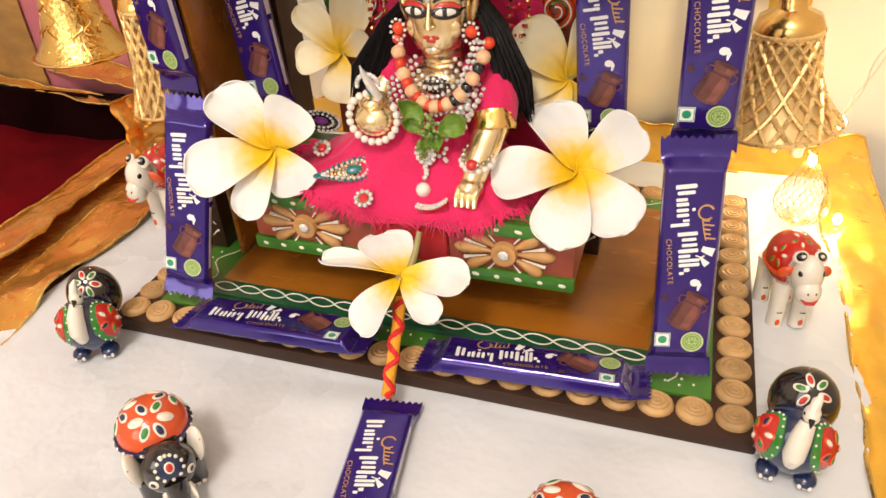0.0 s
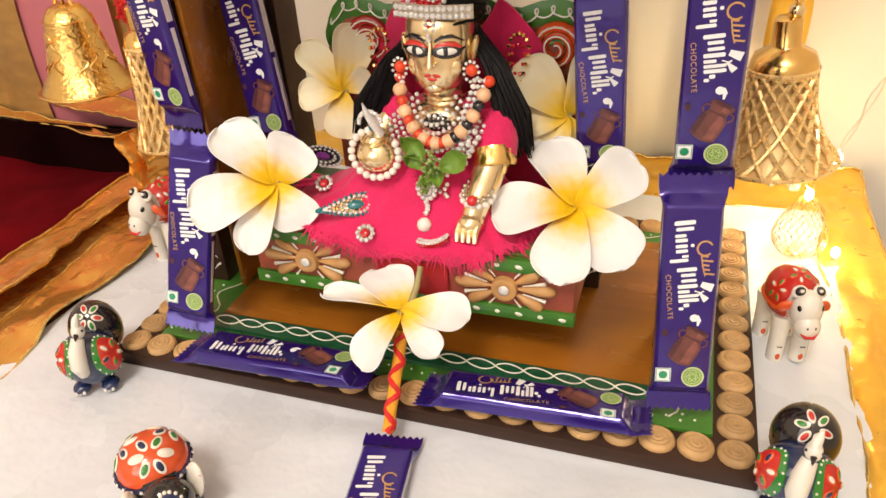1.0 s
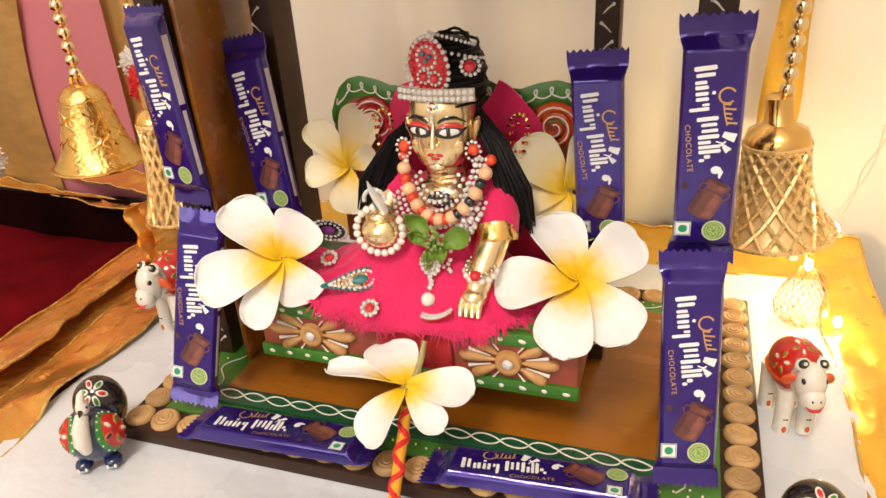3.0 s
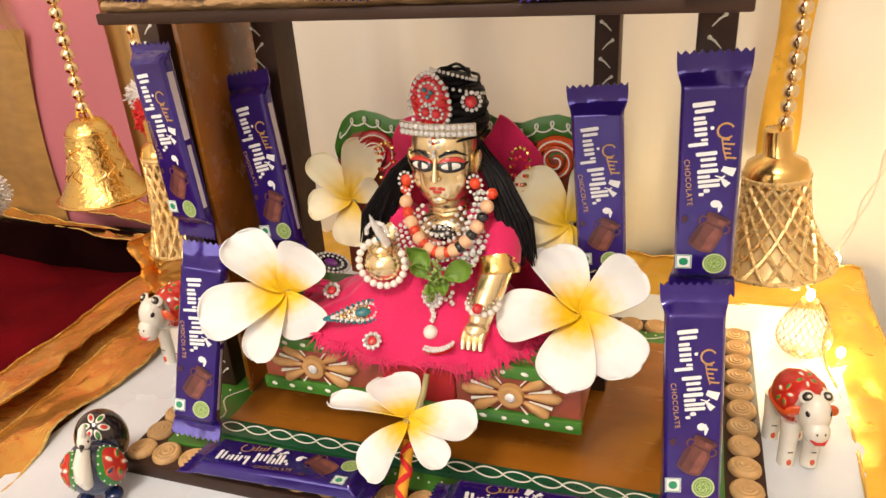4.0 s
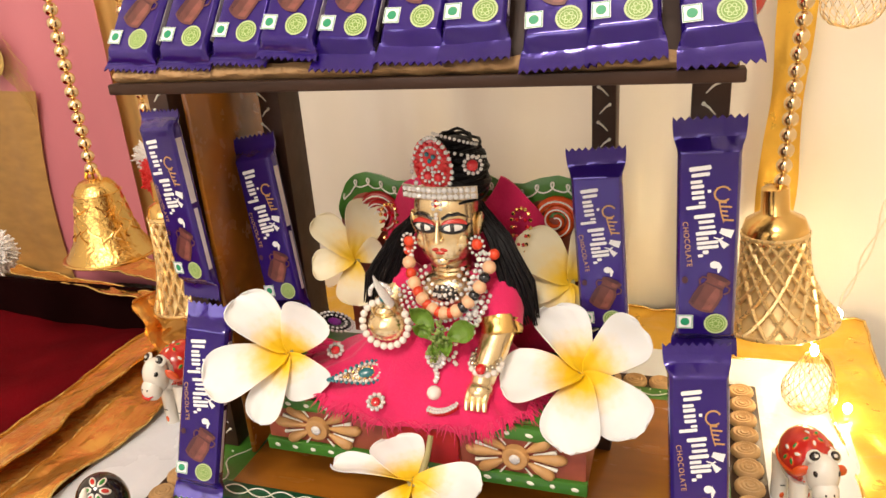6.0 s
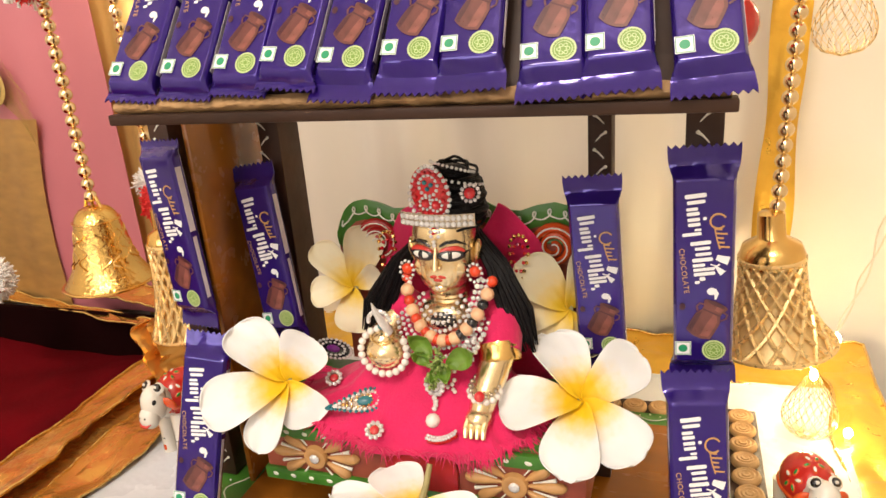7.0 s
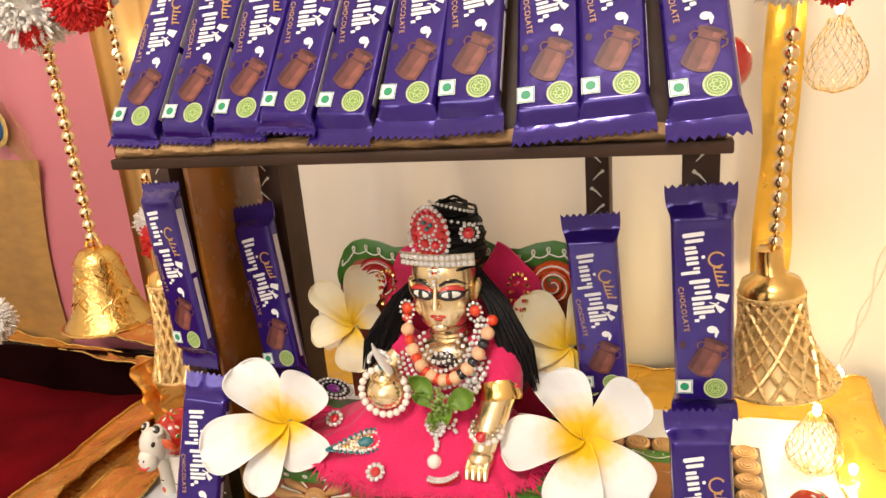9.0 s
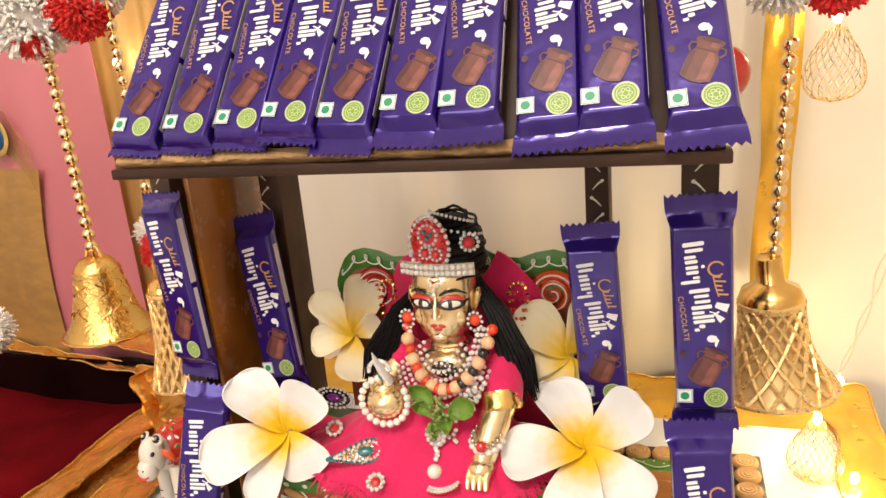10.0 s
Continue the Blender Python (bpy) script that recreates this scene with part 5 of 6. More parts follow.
def flower(c, normal, up, angles, sizes, label, m=PETAL, tilts=None, tube_len=0.02):
    n = Vector(normal).normalized()
    y = (Vector(up) - n * Vector(up).dot(n)).normalized()
    x = y.cross(n)
    ob = thing("frangipani_flower", label, "flower", Matrix.Translation(c) @ Matrix((x, y, n)).transposed().to_4x4(), group="frangipani flowers")
    for i, (a, s) in enumerate(zip(angles, sizes)):
        p = part("petal", PETALS[m.name][i % 3], None, ob)
        tl = tilts[i] if tilts else 0
        sl, sw = s if isinstance(s, tuple) else (s, s)
        p.matrix_local = pose(0, 0, 0.0008 * (i % 3), 0, 0, a) @ pose(0, 0, 0, 6, -tl, 0) @ Matrix.Diagonal((sl, sw, sl, 1))
    bm = bmesh.new()
    tube(bm, [(0, 0, 0.001), (0, 0, -0.008), (0.001, 0, -tube_len)], [0.0035, 0.0022, 0.0019], seg=10)
    part("stem", bm, STEM, ob)
    return ob


flower((0.0990, 0.090, 0.1212), (0.10, -0.60, 0.79), (0, 0, 1), (110, 36, -54, -106, 184), (0.98, 0.95, 0.96, 1.0, 1.02), "open white frangipani flower with a yellow throat")
flower((-0.0945, 0.0635, 0.1300), (0.44, -0.73, 0.52), (0, 0, 1), (121, 50, -70, 236, 188), ((1.00, 0.92), (0.64, 0.98), (0.66, 0.86), (0.96, 0.66), (1.12, 0.98)), "open white frangipani flower leaning on a purple bar")
flower((0.0055, 0.022, 0.0745), (0.04, -0.30, 0.95), (0, 1, 0), (128, 4, -40, -120, 176), ((0.64, 0.92), (0.82, 0.72), (0.70, 0.52), (0.84, 0.80), (1.08, 0.48)), "drooping white frangipani flower on a striped stick", tilts=(10, -2, -22, -24, -4))
flower((-0.0730, 0.136, 0.1700), (0.30, -0.88, 0.30), (0, 0, 1), (70, 126, 182, 262, 22), ((0.88, 0.80), (0.82, 0.62), (0.62, 0.62), (0.66, 0.74), (0.42, 0.5)), "faded cream frangipani flower tucked by the backrest", PETAL_OLD)
flower((0.0830, 0.139, 0.1610), (0.35, -0.88, 0.25), (0, 0, 1), (128, 176, 236, 282, 60), (0.92, 0.72, 0.74, 0.7, 0.8), "faded cream frangipani flower behind a purple bar", PETAL_OLD)

bm = bmesh.new()
tube(bm, [(0.0085, 0.024, 0.072), (0.0105, 0.036, 0.084), (0.0110, 0.044, 0.094)], [0.0026, 0.0020, 0.0018], seg=8)
tagged(part("flower_stalk", bm, STEM), "short brown flower stalk behind the drooping flower", "flower stalk")

# striped thread stick from the flower down to the loose bar
stick = thing("thread_stick", "stick wound with red and yellow thread", "stick")
p0, p1 = Vector((0.0090, -0.0250, 0.0185)), Vector((0.0052, 0.0200, 0.060))
bm = bmesh.new()
tube(bm, [p0, p0.lerp(p1, 0.5), p1], 0.0036, seg=12)
part("core", bm, THREAD_YEL, stick)
axis = (p1 - p0).normalized()
sa = axis.cross(Vector((1, 0, 0))).normalized()
sb = axis.cross(sa)
for ph in (0, math.pi):
    bm = bmesh.new()
    tube(bm, [p0.lerp(p1, k / 60) + (sa * math.cos(ph + k * 0.34 * (1 if ph else -1)) + sb * math.sin(ph + k * 0.34 * (1 if ph else -1))) * 0.0027 for k in range(61)], 0.0020, seg=6)
    part("winding", bm, THREAD_RED, stick, "red thread winding")


# ---- painted clay figurines ----
def spots(bm, pts, r, mi):
    for p, n in pts:
        q = Vector((0, 0, 1)).rotation_difference(Vector(n).normalized())
        g = bmesh.ops.create_uvsphere(bm, u_segments=10, v_segments=6, radius=1, matrix=Matrix.LocRotScale(p, q, (r[0], r[1], r[2])))
        for f in faces_of(g["verts"]):
            f.material_index = mi


def on_ell(c, r, az, el, out=1.0):
    a, e = radians(az), radians(el)
    d = Vector((math.cos(e) * math.sin(a), -math.cos(e) * math.cos(a), math.sin(e)))
    p = Vector(c) + Vector((d.x * r[0], d.y * r[1], d.z * r[2])) * out
    return p, Vector((d.x / r[0], d.y / r[1], d.z / r[2]))


def patch(bm, c, r, az, el, da, de, out, mi):
    """A curved oval patch on an ellipsoid."""
    rings = [[bm.verts.new(on_ell(c, r, az + da * q * math.cos(k * math.tau / 20), el + de * q * math.sin(k * math.tau / 20), out if q < 1 else 0.97)[0]) for k in range(20)] for q in (0.25, 0.5, 0.75, 0.93, 1.0)]
    bm.faces.new(rings[0]).material_index = mi
    for r0, r1 in zip(rings, rings[1:]):
        for k in range(20):
            bm.faces.new((r0[k], r0[(k + 1) % 20], r1[(k + 1) % 20], r1[k])).material_index = mi


def daisy(bm, c, r, az, el, n, spread, size, outline, fills, out=1.0):
    """A painted flower on an ellipsoid: n petals that point away from its middle."""
    mid, up = on_ell(c, r, az, el, out)
    up.normalize()
    e1 = up.orthogonal().normalized()
    e2 = up.cross(e1)
    for k in range(n):
        a = k * math.tau / n
        d = (e1 * math.cos(a) + e2 * math.sin(a)) * spread
        q = mid + d - Vector(c)
        f = math.sqrt((q.x / r[0]) ** 2 + (q.y / r[1]) ** 2 + (q.z / r[2]) ** 2)
        p = Vector(c) + q / f * out
        nz = Vector((q.x / r[0] ** 2, q.y / r[1] ** 2, q.z / r[2] ** 2)).normalized()
        lx = (d - nz * d.dot(nz)).normalized()
        rot = Matrix((lx, nz.cross(lx), nz)).transposed().to_quaternion()
        for grow, lift, mi in ((1.0, 0.0, outline), (0.68, 0.0004, fills[k % len(fills)])):
            g = bmesh.ops.create_uvsphere(bm, u_segments=12, v_segments=6, radius=1, matrix=Matrix.LocRotScale(p + nz * lift, rot, (size[0] * grow, size[1] * grow, 0.0008)))
            for face in faces_of(g["verts"]):
                face.material_index = mi


def peacock(loc, turn, label):
    bm = bmesh.new()
    # navy 0, black 1, white 2, red 3, green 4, orange 5
    B, R = (0, 0, 0.0235), (0.0225, 0.019, 0.0205)
    ell(bm, B, R, seg=26, rings=16)
    D, DR = (0.002, 0.0225, 0.0330), (0.0205, 0.0185, 0.0215)
    ell(bm, D, DR, mi=1, seg=26, rings=16)
    for sx in (-1, 1):
        patch(bm, B, R, sx * 62, 16, 42, 50, 1.03, 4)
        patch(bm, B, R, sx * 66, 16, 31, 40, 1.055, 3)
        spots(bm, [on_ell(B, R, sx * 63 + 37 * math.cos(k), 16 + 45 * math.sin(k), 1.045) for k in [q * math.tau / 16 for q in range(16)]], (0.0008, 0.0008, 0.0005), 2)
        daisy(bm, B, R, sx * 64, 18, 5, 0.0072, (0.0042, 0.0022), 5, (4, 2, 0, 4, 2), 1.06)
        ell(bm, (sx * 0.011, -0.008, 0.004), (0.0070, 0.0080, 0.0045), mi=0, seg=12)
        spots(bm, [((sx * 0.011 + 0.0028 * j, -0.0150, 0.0035), (0, -1, 0.3)) for j in (-1, 0, 1)], (0.0014, 0.0016, 0.0008), 2)
    daisy(bm, D, DR, 8, 52, 6, 0.0074, (0.0046, 0.0024), 2, (4, 3))
    tube(bm, [(-0.001, -0.0175, 0.022), (-0.001, -0.0205, 0.030), (0, -0.0180, 0.040), (0.002, -0.0130, 0.048)], [0.0045, 0.0065, 0.0062, 0.0046], 2, 12)
    ell(bm, (0.003, -0.0105, 0.052), (0.0050, 0.0058, 0.0056), mi=2, seg=14)
    tube(bm, [(0.003, -0.011, 0.056), (0.004, -0.009, 0.061), (0.0055, -0.007, 0.064)], [0.0034, 0.0028, 0.0006], 2, 8)
    tube(bm, [(0.003, -0.0155, 0.0520), (0.0028, -0.0195, 0.0500)], [0.0020, 0.0004], 1, 8)
    for sx in (-1, 1):
        spots(bm, [((0.003 + sx * 0.0042, -0.0128, 0.0535), (sx, -0.5, 0.2))], (0.0010, 0.0010, 0.0006), 1)
    me = mesh_of(bm, "peacock", [NAVY, BLACK_GLAZE, CERAMIC, RED_GLAZE, GREEN_GLAZE, ORANGE_GLAZE])
    ob = tagged(new("peacock_figurine", me), label, "figurine", "painted clay figurines")
    ob.matrix_world = pose(*loc, 0, 0, turn) @ Matrix.Diagonal((0.86, 0.86, 1.0, 1))
    return ob


peacock((0.2335, -0.0063, 0.0060), -6, "navy clay peacock figurine with red and green wings")
peacock((-0.2085, -0.0235, 0.0060), 27, "glazed navy clay peacock figurine with a white neck on the cloth")


def elephant(loc, turn, label):
    bm = bmesh.new()
    # black 0, orange 1, blue 2, white 3, green 4, red 5
    B, R = (0, 0.012, 0.0290), (0.0215, 0.0240, 0.0205)
    ell(bm, B, R, seg=26, rings=16)
    S, SR = (0, 0.012, 0.0320), (0.0222, 0.0225, 0.0195)
    sv = ell(bm, S, SR, mi=1, seg=28, rings=18)
    cut = [v for v in sv if v.co.z < 0.0315]
    bmesh.ops.delete(bm, geom=cut, context="VERTS")
    tube(bm, [(0.0222 * math.sin(a), 0.012 - 0.0226 * math.cos(a), 0.0325) for a in [k * math.tau / 30 for k in range(31)]], 0.0020, 2, 6, False)
    spots(bm, [((0.0238 * math.sin(a), 0.012 - 0.0242 * math.cos(a), 0.0330), (math.sin(a), -math.cos(a), 0.4)) for a in [k * math.tau / 24 for k in range(24)]], (0.0011, 0.0011, 0.0006), 3)
    for az, el, fills in ((0, 58, (4, 2, 3)), (120, 40, (2, 4, 3)), (240, 40, (4, 2, 3))):
        daisy(bm, S, SR, az, el, 6, 0.0092, (0.0052, 0.0030), 3, fills)
    H, HR = (0, -0.0165, 0.0240), (0.0160, 0.0130, 0.0165)
    ell(bm, H, HR, seg=22, rings=14)
    tube(bm, [(0, -0.026, 0.020), (0, -0.0325, 0.011), (0, -0.0345, 0.004), (0.001, -0.040, 0.0025)], [0.0075, 0.0055, 0.0042, 0.0034], 0, 12)
    for sx in (-1, 1):
        ell(bm, (sx * 0.0185, -0.0100, 0.0260), (0.0035, 0.0078, 0.0125), (0, sx * 14, sx * 24), 3, 14, 10)
        for j in range(3):
            tube(bm, [(sx * (0.0215), -0.0150 + 0.004 * j, 0.033 - 0.002 * j), (sx * 0.0222, -0.0140 + 0.004 * j, 0.022)], 0.0006, 5, 5)
        tube(bm, [(sx * 0.007, -0.0265, 0.0150), (sx * 0.0085, -0.0335, 0.0120), (sx * 0.0090, -0.0385, 0.0135)], [0.0020, 0.0016, 0.0006], 3, 8)
        spots(bm, [on_ell(H, HR, sx * 44, 2, 1.0)], (0.0036, 0.0030, 0.0008), 3)
        spots(bm, [on_ell(H, HR, sx * 44, 2, 1.03)], (0.0019, 0.0019, 0.0008), 0)
        for y in (-0.010, 0.026):
            tube(bm, [(sx * 0.0120, y, 0.020), (sx * 0.0125, y, 0.001)], [0.0085, 0.0078], 0, 14)
            spots(bm, [((sx * 0.0125 + 0.0035 * j, y - 0.0076, 0.0025), (0, -1, 0.2)) for j in (-1, 0, 1)], (0.0015, 0.0015, 0.0006), 3)
    patch(bm, H, HR, 0, 34, 34, 28, 1.03, 2)
    for q in range(12):
        k = q * math.tau / 12
        spots(bm, [on_ell(H, HR, 34 * math.cos(k), 34 + 27 * math.sin(k), 1.045)], (0.0012, 0.0012, 0.0006), 3)
    spots(bm, [on_ell(H, HR, 0, 34, 1.06)], (0.0030, 0.0036, 0.0010), 3)
    spots(bm, [on_ell(H, HR, 0, 34, 1.09)], (0.0022, 0.0028, 0.0010), 5)
    me = mesh_of(bm, "elephant", [BLACK_GLAZE, ORANGE_GLAZE, NAVY, CERAMIC, GREEN_GLAZE, RED_GLAZE])
    ob = tagged(new("elephant_figurine", me), label, "figurine", "painted clay figurines")
    ob.matrix_world = pose(*loc, 0, 0, turn) @ Matrix.Diagonal((0.88, 0.88, 0.96, 1))


elephant((-0.0920, -0.1030, 0.0060), 50, "glazed black clay elephant figurine with an orange saddlecloth")
elephant((0.1288, -0.1050, 0.0060), 6, "glazed black clay elephant figurine standing on the white cloth")


def cow(loc, turn, label, size=1.0):
    bm = bmesh.new()
    # white 0, red 1, black 2, orange 3, green 4
    ell(bm, (0, 0.016, 0.0380), (0.0185, 0.0260, 0.0170), seg=24, rings=14)
    B, R = (0, 0.013, 0.0430), (0.0205, 0.0250, 0.0180)
    ell(bm, B, R, mi=1, seg=28, rings=16)
    for az, el in ((0, 74), (64, 26), (-64, 26)):
        daisy(bm, B, R, az, el, 5, 0.0056, (0.0034, 0.0018), 3, (4, 0))
    tube(bm, [(0.0208 * math.sin(a), 0.013 - 0.0252 * math.cos(a), 0.0400) for a in [k * math.tau / 30 for k in range(31)]], 0.0012, 3, 6, False)
    tube(bm, [(0, -0.002, 0.042), (0, -0.0110, 0.046)], [0.0130, 0.0115], 0, 14)
    H, HR = (0, -0.0170, 0.0470), (0.0118, 0.0115, 0.0135)
    ell(bm, H, HR, seg=22, rings=14)
    ell(bm, (0, -0.0245, 0.0390), (0.0098, 0.0085, 0.0085), seg=18, rings=12)
    tube(bm, [(-0.0066, -0.0300, 0.0368), (-0.0030, -0.0326, 0.0350), (0.0030, -0.0326, 0.0350), (0.0066, -0.0300, 0.0368)], [0.0006, 0.0012, 0.0012, 0.0006], 1, 6)
    for sx in (-1, 1):
        spots(bm, [((sx * 0.0030, -0.0322, 0.0415), (sx * 0.3, -1, 0.2))], (0.0007, 0.0009, 0.0005), 2)
        spots(bm, [on_ell(H, HR, sx * 52, 20, 1.0)], (0.0017, 0.0021, 0.0008), 2)
        ell(bm, (sx * 0.0150, -0.0130, 0.0475), (0.0070, 0.0020, 0.0036), (0, sx * 28, sx * 24), 3, 12, 8)
        spots(bm, [((sx * 0.0076, -0.0150, 0.0590), (sx * 0.3, -0.7, 0.8))], (0.0058, 0.0046, 0.0022), 0)
        spots(bm, [((sx * 0.0076, -0.0162, 0.0600), (sx * 0.3, -0.7, 0.8))], (0.0040, 0.0032, 0.0020), 2)
        spots(bm, [((sx * 0.0070, -0.0180, 0.0610), (sx * 0.3, -0.7, 0.8))], (0.0016, 0.0012, 0.0010), 0)
        for y, dx in ((-0.001, 0.0092), (0.032, 0.0105)):
            tube(bm, [(sx * dx, y, 0.034), (sx * dx, y - 0.001, 0.018), (sx * dx, y - 0.002, 0.0)], [0.0082, 0.0068, 0.0068], 0, 14)
            spots(bm, [((sx * dx, y - 0.0082, 0.005), (0, -1, 0.1))], (0.0020, 0.0026, 0.0008), 3)
            tube(bm, [(sx * dx - 0.002, y - 0.0078, 0.0125), (sx * dx + 0.002, y - 0.0078, 0.0125)], 0.0005, 2, 5)
    for k in range(11):
        a = -1.4 + 2.8 * k / 10
        spots(bm, [((0.0128 * math.sin(a), -0.0060 - 0.006 * math.cos(a), 0.0380), (math.sin(a), -math.cos(a), 0))], (0.0011, 0.0011, 0.0008), (3, 1)[k % 2])
    me = mesh_of(bm, "cow", [CERAMIC, RED_GLAZE, BLACK_GLAZE, ORANGE_GLAZE, GREEN_GLAZE])
    ob = tagged(new("cow_figurine", me), label, "figurine", "painted clay figurines")
    ob.matrix_world = pose(*loc, 0, 0, turn) @ Matrix.Diagonal((size * 0.88, size * 0.9, size * 1.14, 1))


cow((0.2400, 0.1230, 0.0060), 14, "white clay cow figurine with a red painted blanket", 0.92)
cow((-0.2590, 0.1300, 0.0060), -8, "white clay cow figurine half hidden by a purple bar", 1.05)


# ---- hanging bells and garlands ----
def hang(parent, x, y, z):
    bm = bmesh.new()
    tube(bm, [(x, y, z), (x, y + 0.002, 2.1)], 0.0006, seg=5)
    part("cord", bm, BELL_GOLD, parent, m=parent.matrix_basis.inverted())


def pompom(parent, c, r, m, seed, name="pompom", n=1100):
    rg = random.Random(seed)
    bm = bmesh.new()
    ell(bm, c, (r * 0.72, r * 0.72, r * 0.68), seg=14, rings=10)
    for k in range(n):
        d = Vector((rg.gauss(0, 1), rg.gauss(0, 1), rg.gauss(0, 1))).normalized()
        p = Vector(c) + d * r * 0.62
        q = Vector(c) + d * r * rg.uniform(0.88, 1.02) + Vector((rg.gauss(0, 1), rg.gauss(0, 1), rg.gauss(0, 1))) * r * 0.07
        tube(bm, [p, q], [r * 0.050, r * 0.036], seg=5)
    return part(name, bm, m, parent, smooth=False)


def bead_chain(parent, x, y, z0, z1, r, step, m, lean=(0, 0)):
    bm = bmesh.new()
    lathe(bm, [(max(0.0001, r * math.sin(k * math.pi / 10)), -r * math.cos(k * math.pi / 10)) for k in range(11)], 14)
    me = mesh_of(bm, "bead", m)
    n = int((z1 - z0) / step)
    for k in range(n):
        ob = part("bead", me, None, parent)
        z = z0 + k * step
        ob.matrix_local = pose(x + lean[0] * (z - z0), y + lean[1] * (z - z0), z, 0, 0, 40 * k)
    bm = bmesh.new()
    tube(bm, [(x, y, z0 - step), (x + lean[0] * (z1 - z0), y + lean[1] * (z1 - z0), z1)], r * 0.28, seg=6)
    part("cord", bm, BELL_GOLD, parent)


def bell_profile(t, r0, r1):
    """Radius down a bell, t from its shoulder to its rim."""
    return r0 + (r1 - r0) * (0.22 * t + 0.10 * math.sin(t * math.pi * 0.5) + 0.68 * t ** 3.4)


hb = thing("hanging_bell", "engraved gold bell hanging on a bead chain", "bell")
bx, by = -0.374, 0.211
bm = bmesh.new()
prof = [(0.0001, 0.2165), (0.0070, 0.2155), (0.0135, 0.2118), (0.0180, 0.2050), (0.0200, 0.1985)]
prof += [(bell_profile(k / 16, 0.0208, 0.0425), 0.1960 - 0.0850 * k / 16) for k in range(17)]
prof += [(0.0425, 0.1090), (0.0405, 0.1090), (0.0300, 0.1300), (0.0215, 0.1900)]
lathe(bm, prof, 44, m=pose(bx, by, 0))
part("body", bm, ENGRAVED, hb)
for z, r, w in ((0.1965, 0.0210, 0.0013), (0.1345, 0.0285, 0.0010), (0.1115, 0.0425, 0.0018)):
    bm = bmesh.new()
    tube(bm, [(bx + r * math.cos(k * math.tau / 40), by + r * math.sin(k * math.tau / 40), z) for k in range(41)], w, seg=8, caps=False)
    part("rim_band", bm, BELL_GOLD, hb)
bm = bmesh.new()
for k in range(26):
    a = k * math.tau / 26
    ball(bm, (bx + 0.0345 * math.cos(a), by + 0.0345 * math.sin(a), 0.1245), 0.0011)
tagged(part("studs", bm, BELL_GOLD, hb), kind="stuff")
rng = random.Random(9)
for k in range(16):
    a0 = k * math.tau / 16
    bm = bmesh.new()
    pts = []
    for q in range(16):
        t = q / 15
        z = 0.185 - 0.046 * t
        r = bell_profile((0.196 - z) / 0.085, 0.0208, 0.0425) + 0.0004
        a = a0 + 0.20 * math.sin(t * 12 + k * 1.7)
        pts.append((bx + r * math.cos(a), by + r * math.sin(a), z))
    tube(bm, pts, 0.0010, seg=5)
    part("engraving", bm, BELL_GOLD, hb)
bm = bmesh.new()
tube(bm, [(bx - 0.009, by, 0.213), (bx - 0.006, by, 0.226), (bx, by, 0.2315), (bx + 0.006, by, 0.226), (bx + 0.009, by, 0.213)], 0.0018, seg=8)
part("loop", bm, BELL_GOLD, hb)
SQUAT = Matrix.Translation((0, 0, 0.127)) @ Matrix.Diagonal((1, 1, 0.725, 1)) @ Matrix.Translation((0, 0, -0.109))
for piece in hb.children:
    piece.data.transform(SQUAT)
bead_chain(hb, bx, by, 0.2135, 0.405, 0.0060, 0.0118, CHAMPAGNE)
pom = thing("pompom_garland", "white and red woollen pompom above a bell chain", "pompom", group="pompom garlands")
pompom(pom, (-0.385, 0.211, 0.425), 0.040, POM_WHITE, 1)
pompom(pom, (-0.340, 0.222, 0.425), 0.028, POM_RED, 2)
pompom(pom, (-0.378, 0.200, 0.398), 0.014, POM_RED, 3, n=220)
hang(pom, -0.385, 0.211, 0.425)


def lattice_bell(x, y, z0, z1, r0, r1, label, n=16):
    b = thing("lattice_bell", label, "bell", group="lattice bells")
    h = z1 - z0
    for s in (-1, 1):
        for k in range(n):
            bm = bmesh.new()
            pts = []
            for q in range(19):
                t = q / 18
                r = r0 + (r1 - r0) * t ** 2.8
                a = k * math.tau / n + s * 1.75 * t ** 0.8
                pts.append((x + r * math.cos(a), y + r * math.sin(a), z1 - h * t))
            tube(bm, pts, 0.0018, seg=6)
            part("lattice_strand", bm, PALE_GOLD, b)
    for z, r, w in ((z0, r1, 0.0016), (z1, r0, 0.0022)):
        bm = bmesh.new()
        tube(bm, [(x + r * math.cos(k * math.tau / 40), y + r * math.sin(k * math.tau / 40), z) for k in range(41)], w, seg=8, caps=False)
        part("rim_ring", bm, PALE_GOLD, b)
    bm = bmesh.new()
    lathe(bm, [(r0 * 1.03, z1 - 0.004), (r0 * 1.06, z1 + 0.002), (r0 * 0.92, z1 + 0.010), (r0 * 0.50, z1 + 0.015), (0.0098, z1 + 0.016), (0.0092, z1 + 0.033), (0.0075, z1 + 0.0345), (0.0001, z1 + 0.0345)], 28, m=pose(x, y, 0))
    part("cap", bm, BELL_GOLD, b, "shiny gold cap")
    bm = bmesh.new()
    lathe(bm, [(r0 + (r1 - r0) * (k / 12) ** 2.8 - 0.0030, z1 - h * k / 12) for k in range(13)], 28, m=pose(x, y, 0))
    part("inner_shell", bm, BELL_LINING, b, "gold foil inner shell")
    return b


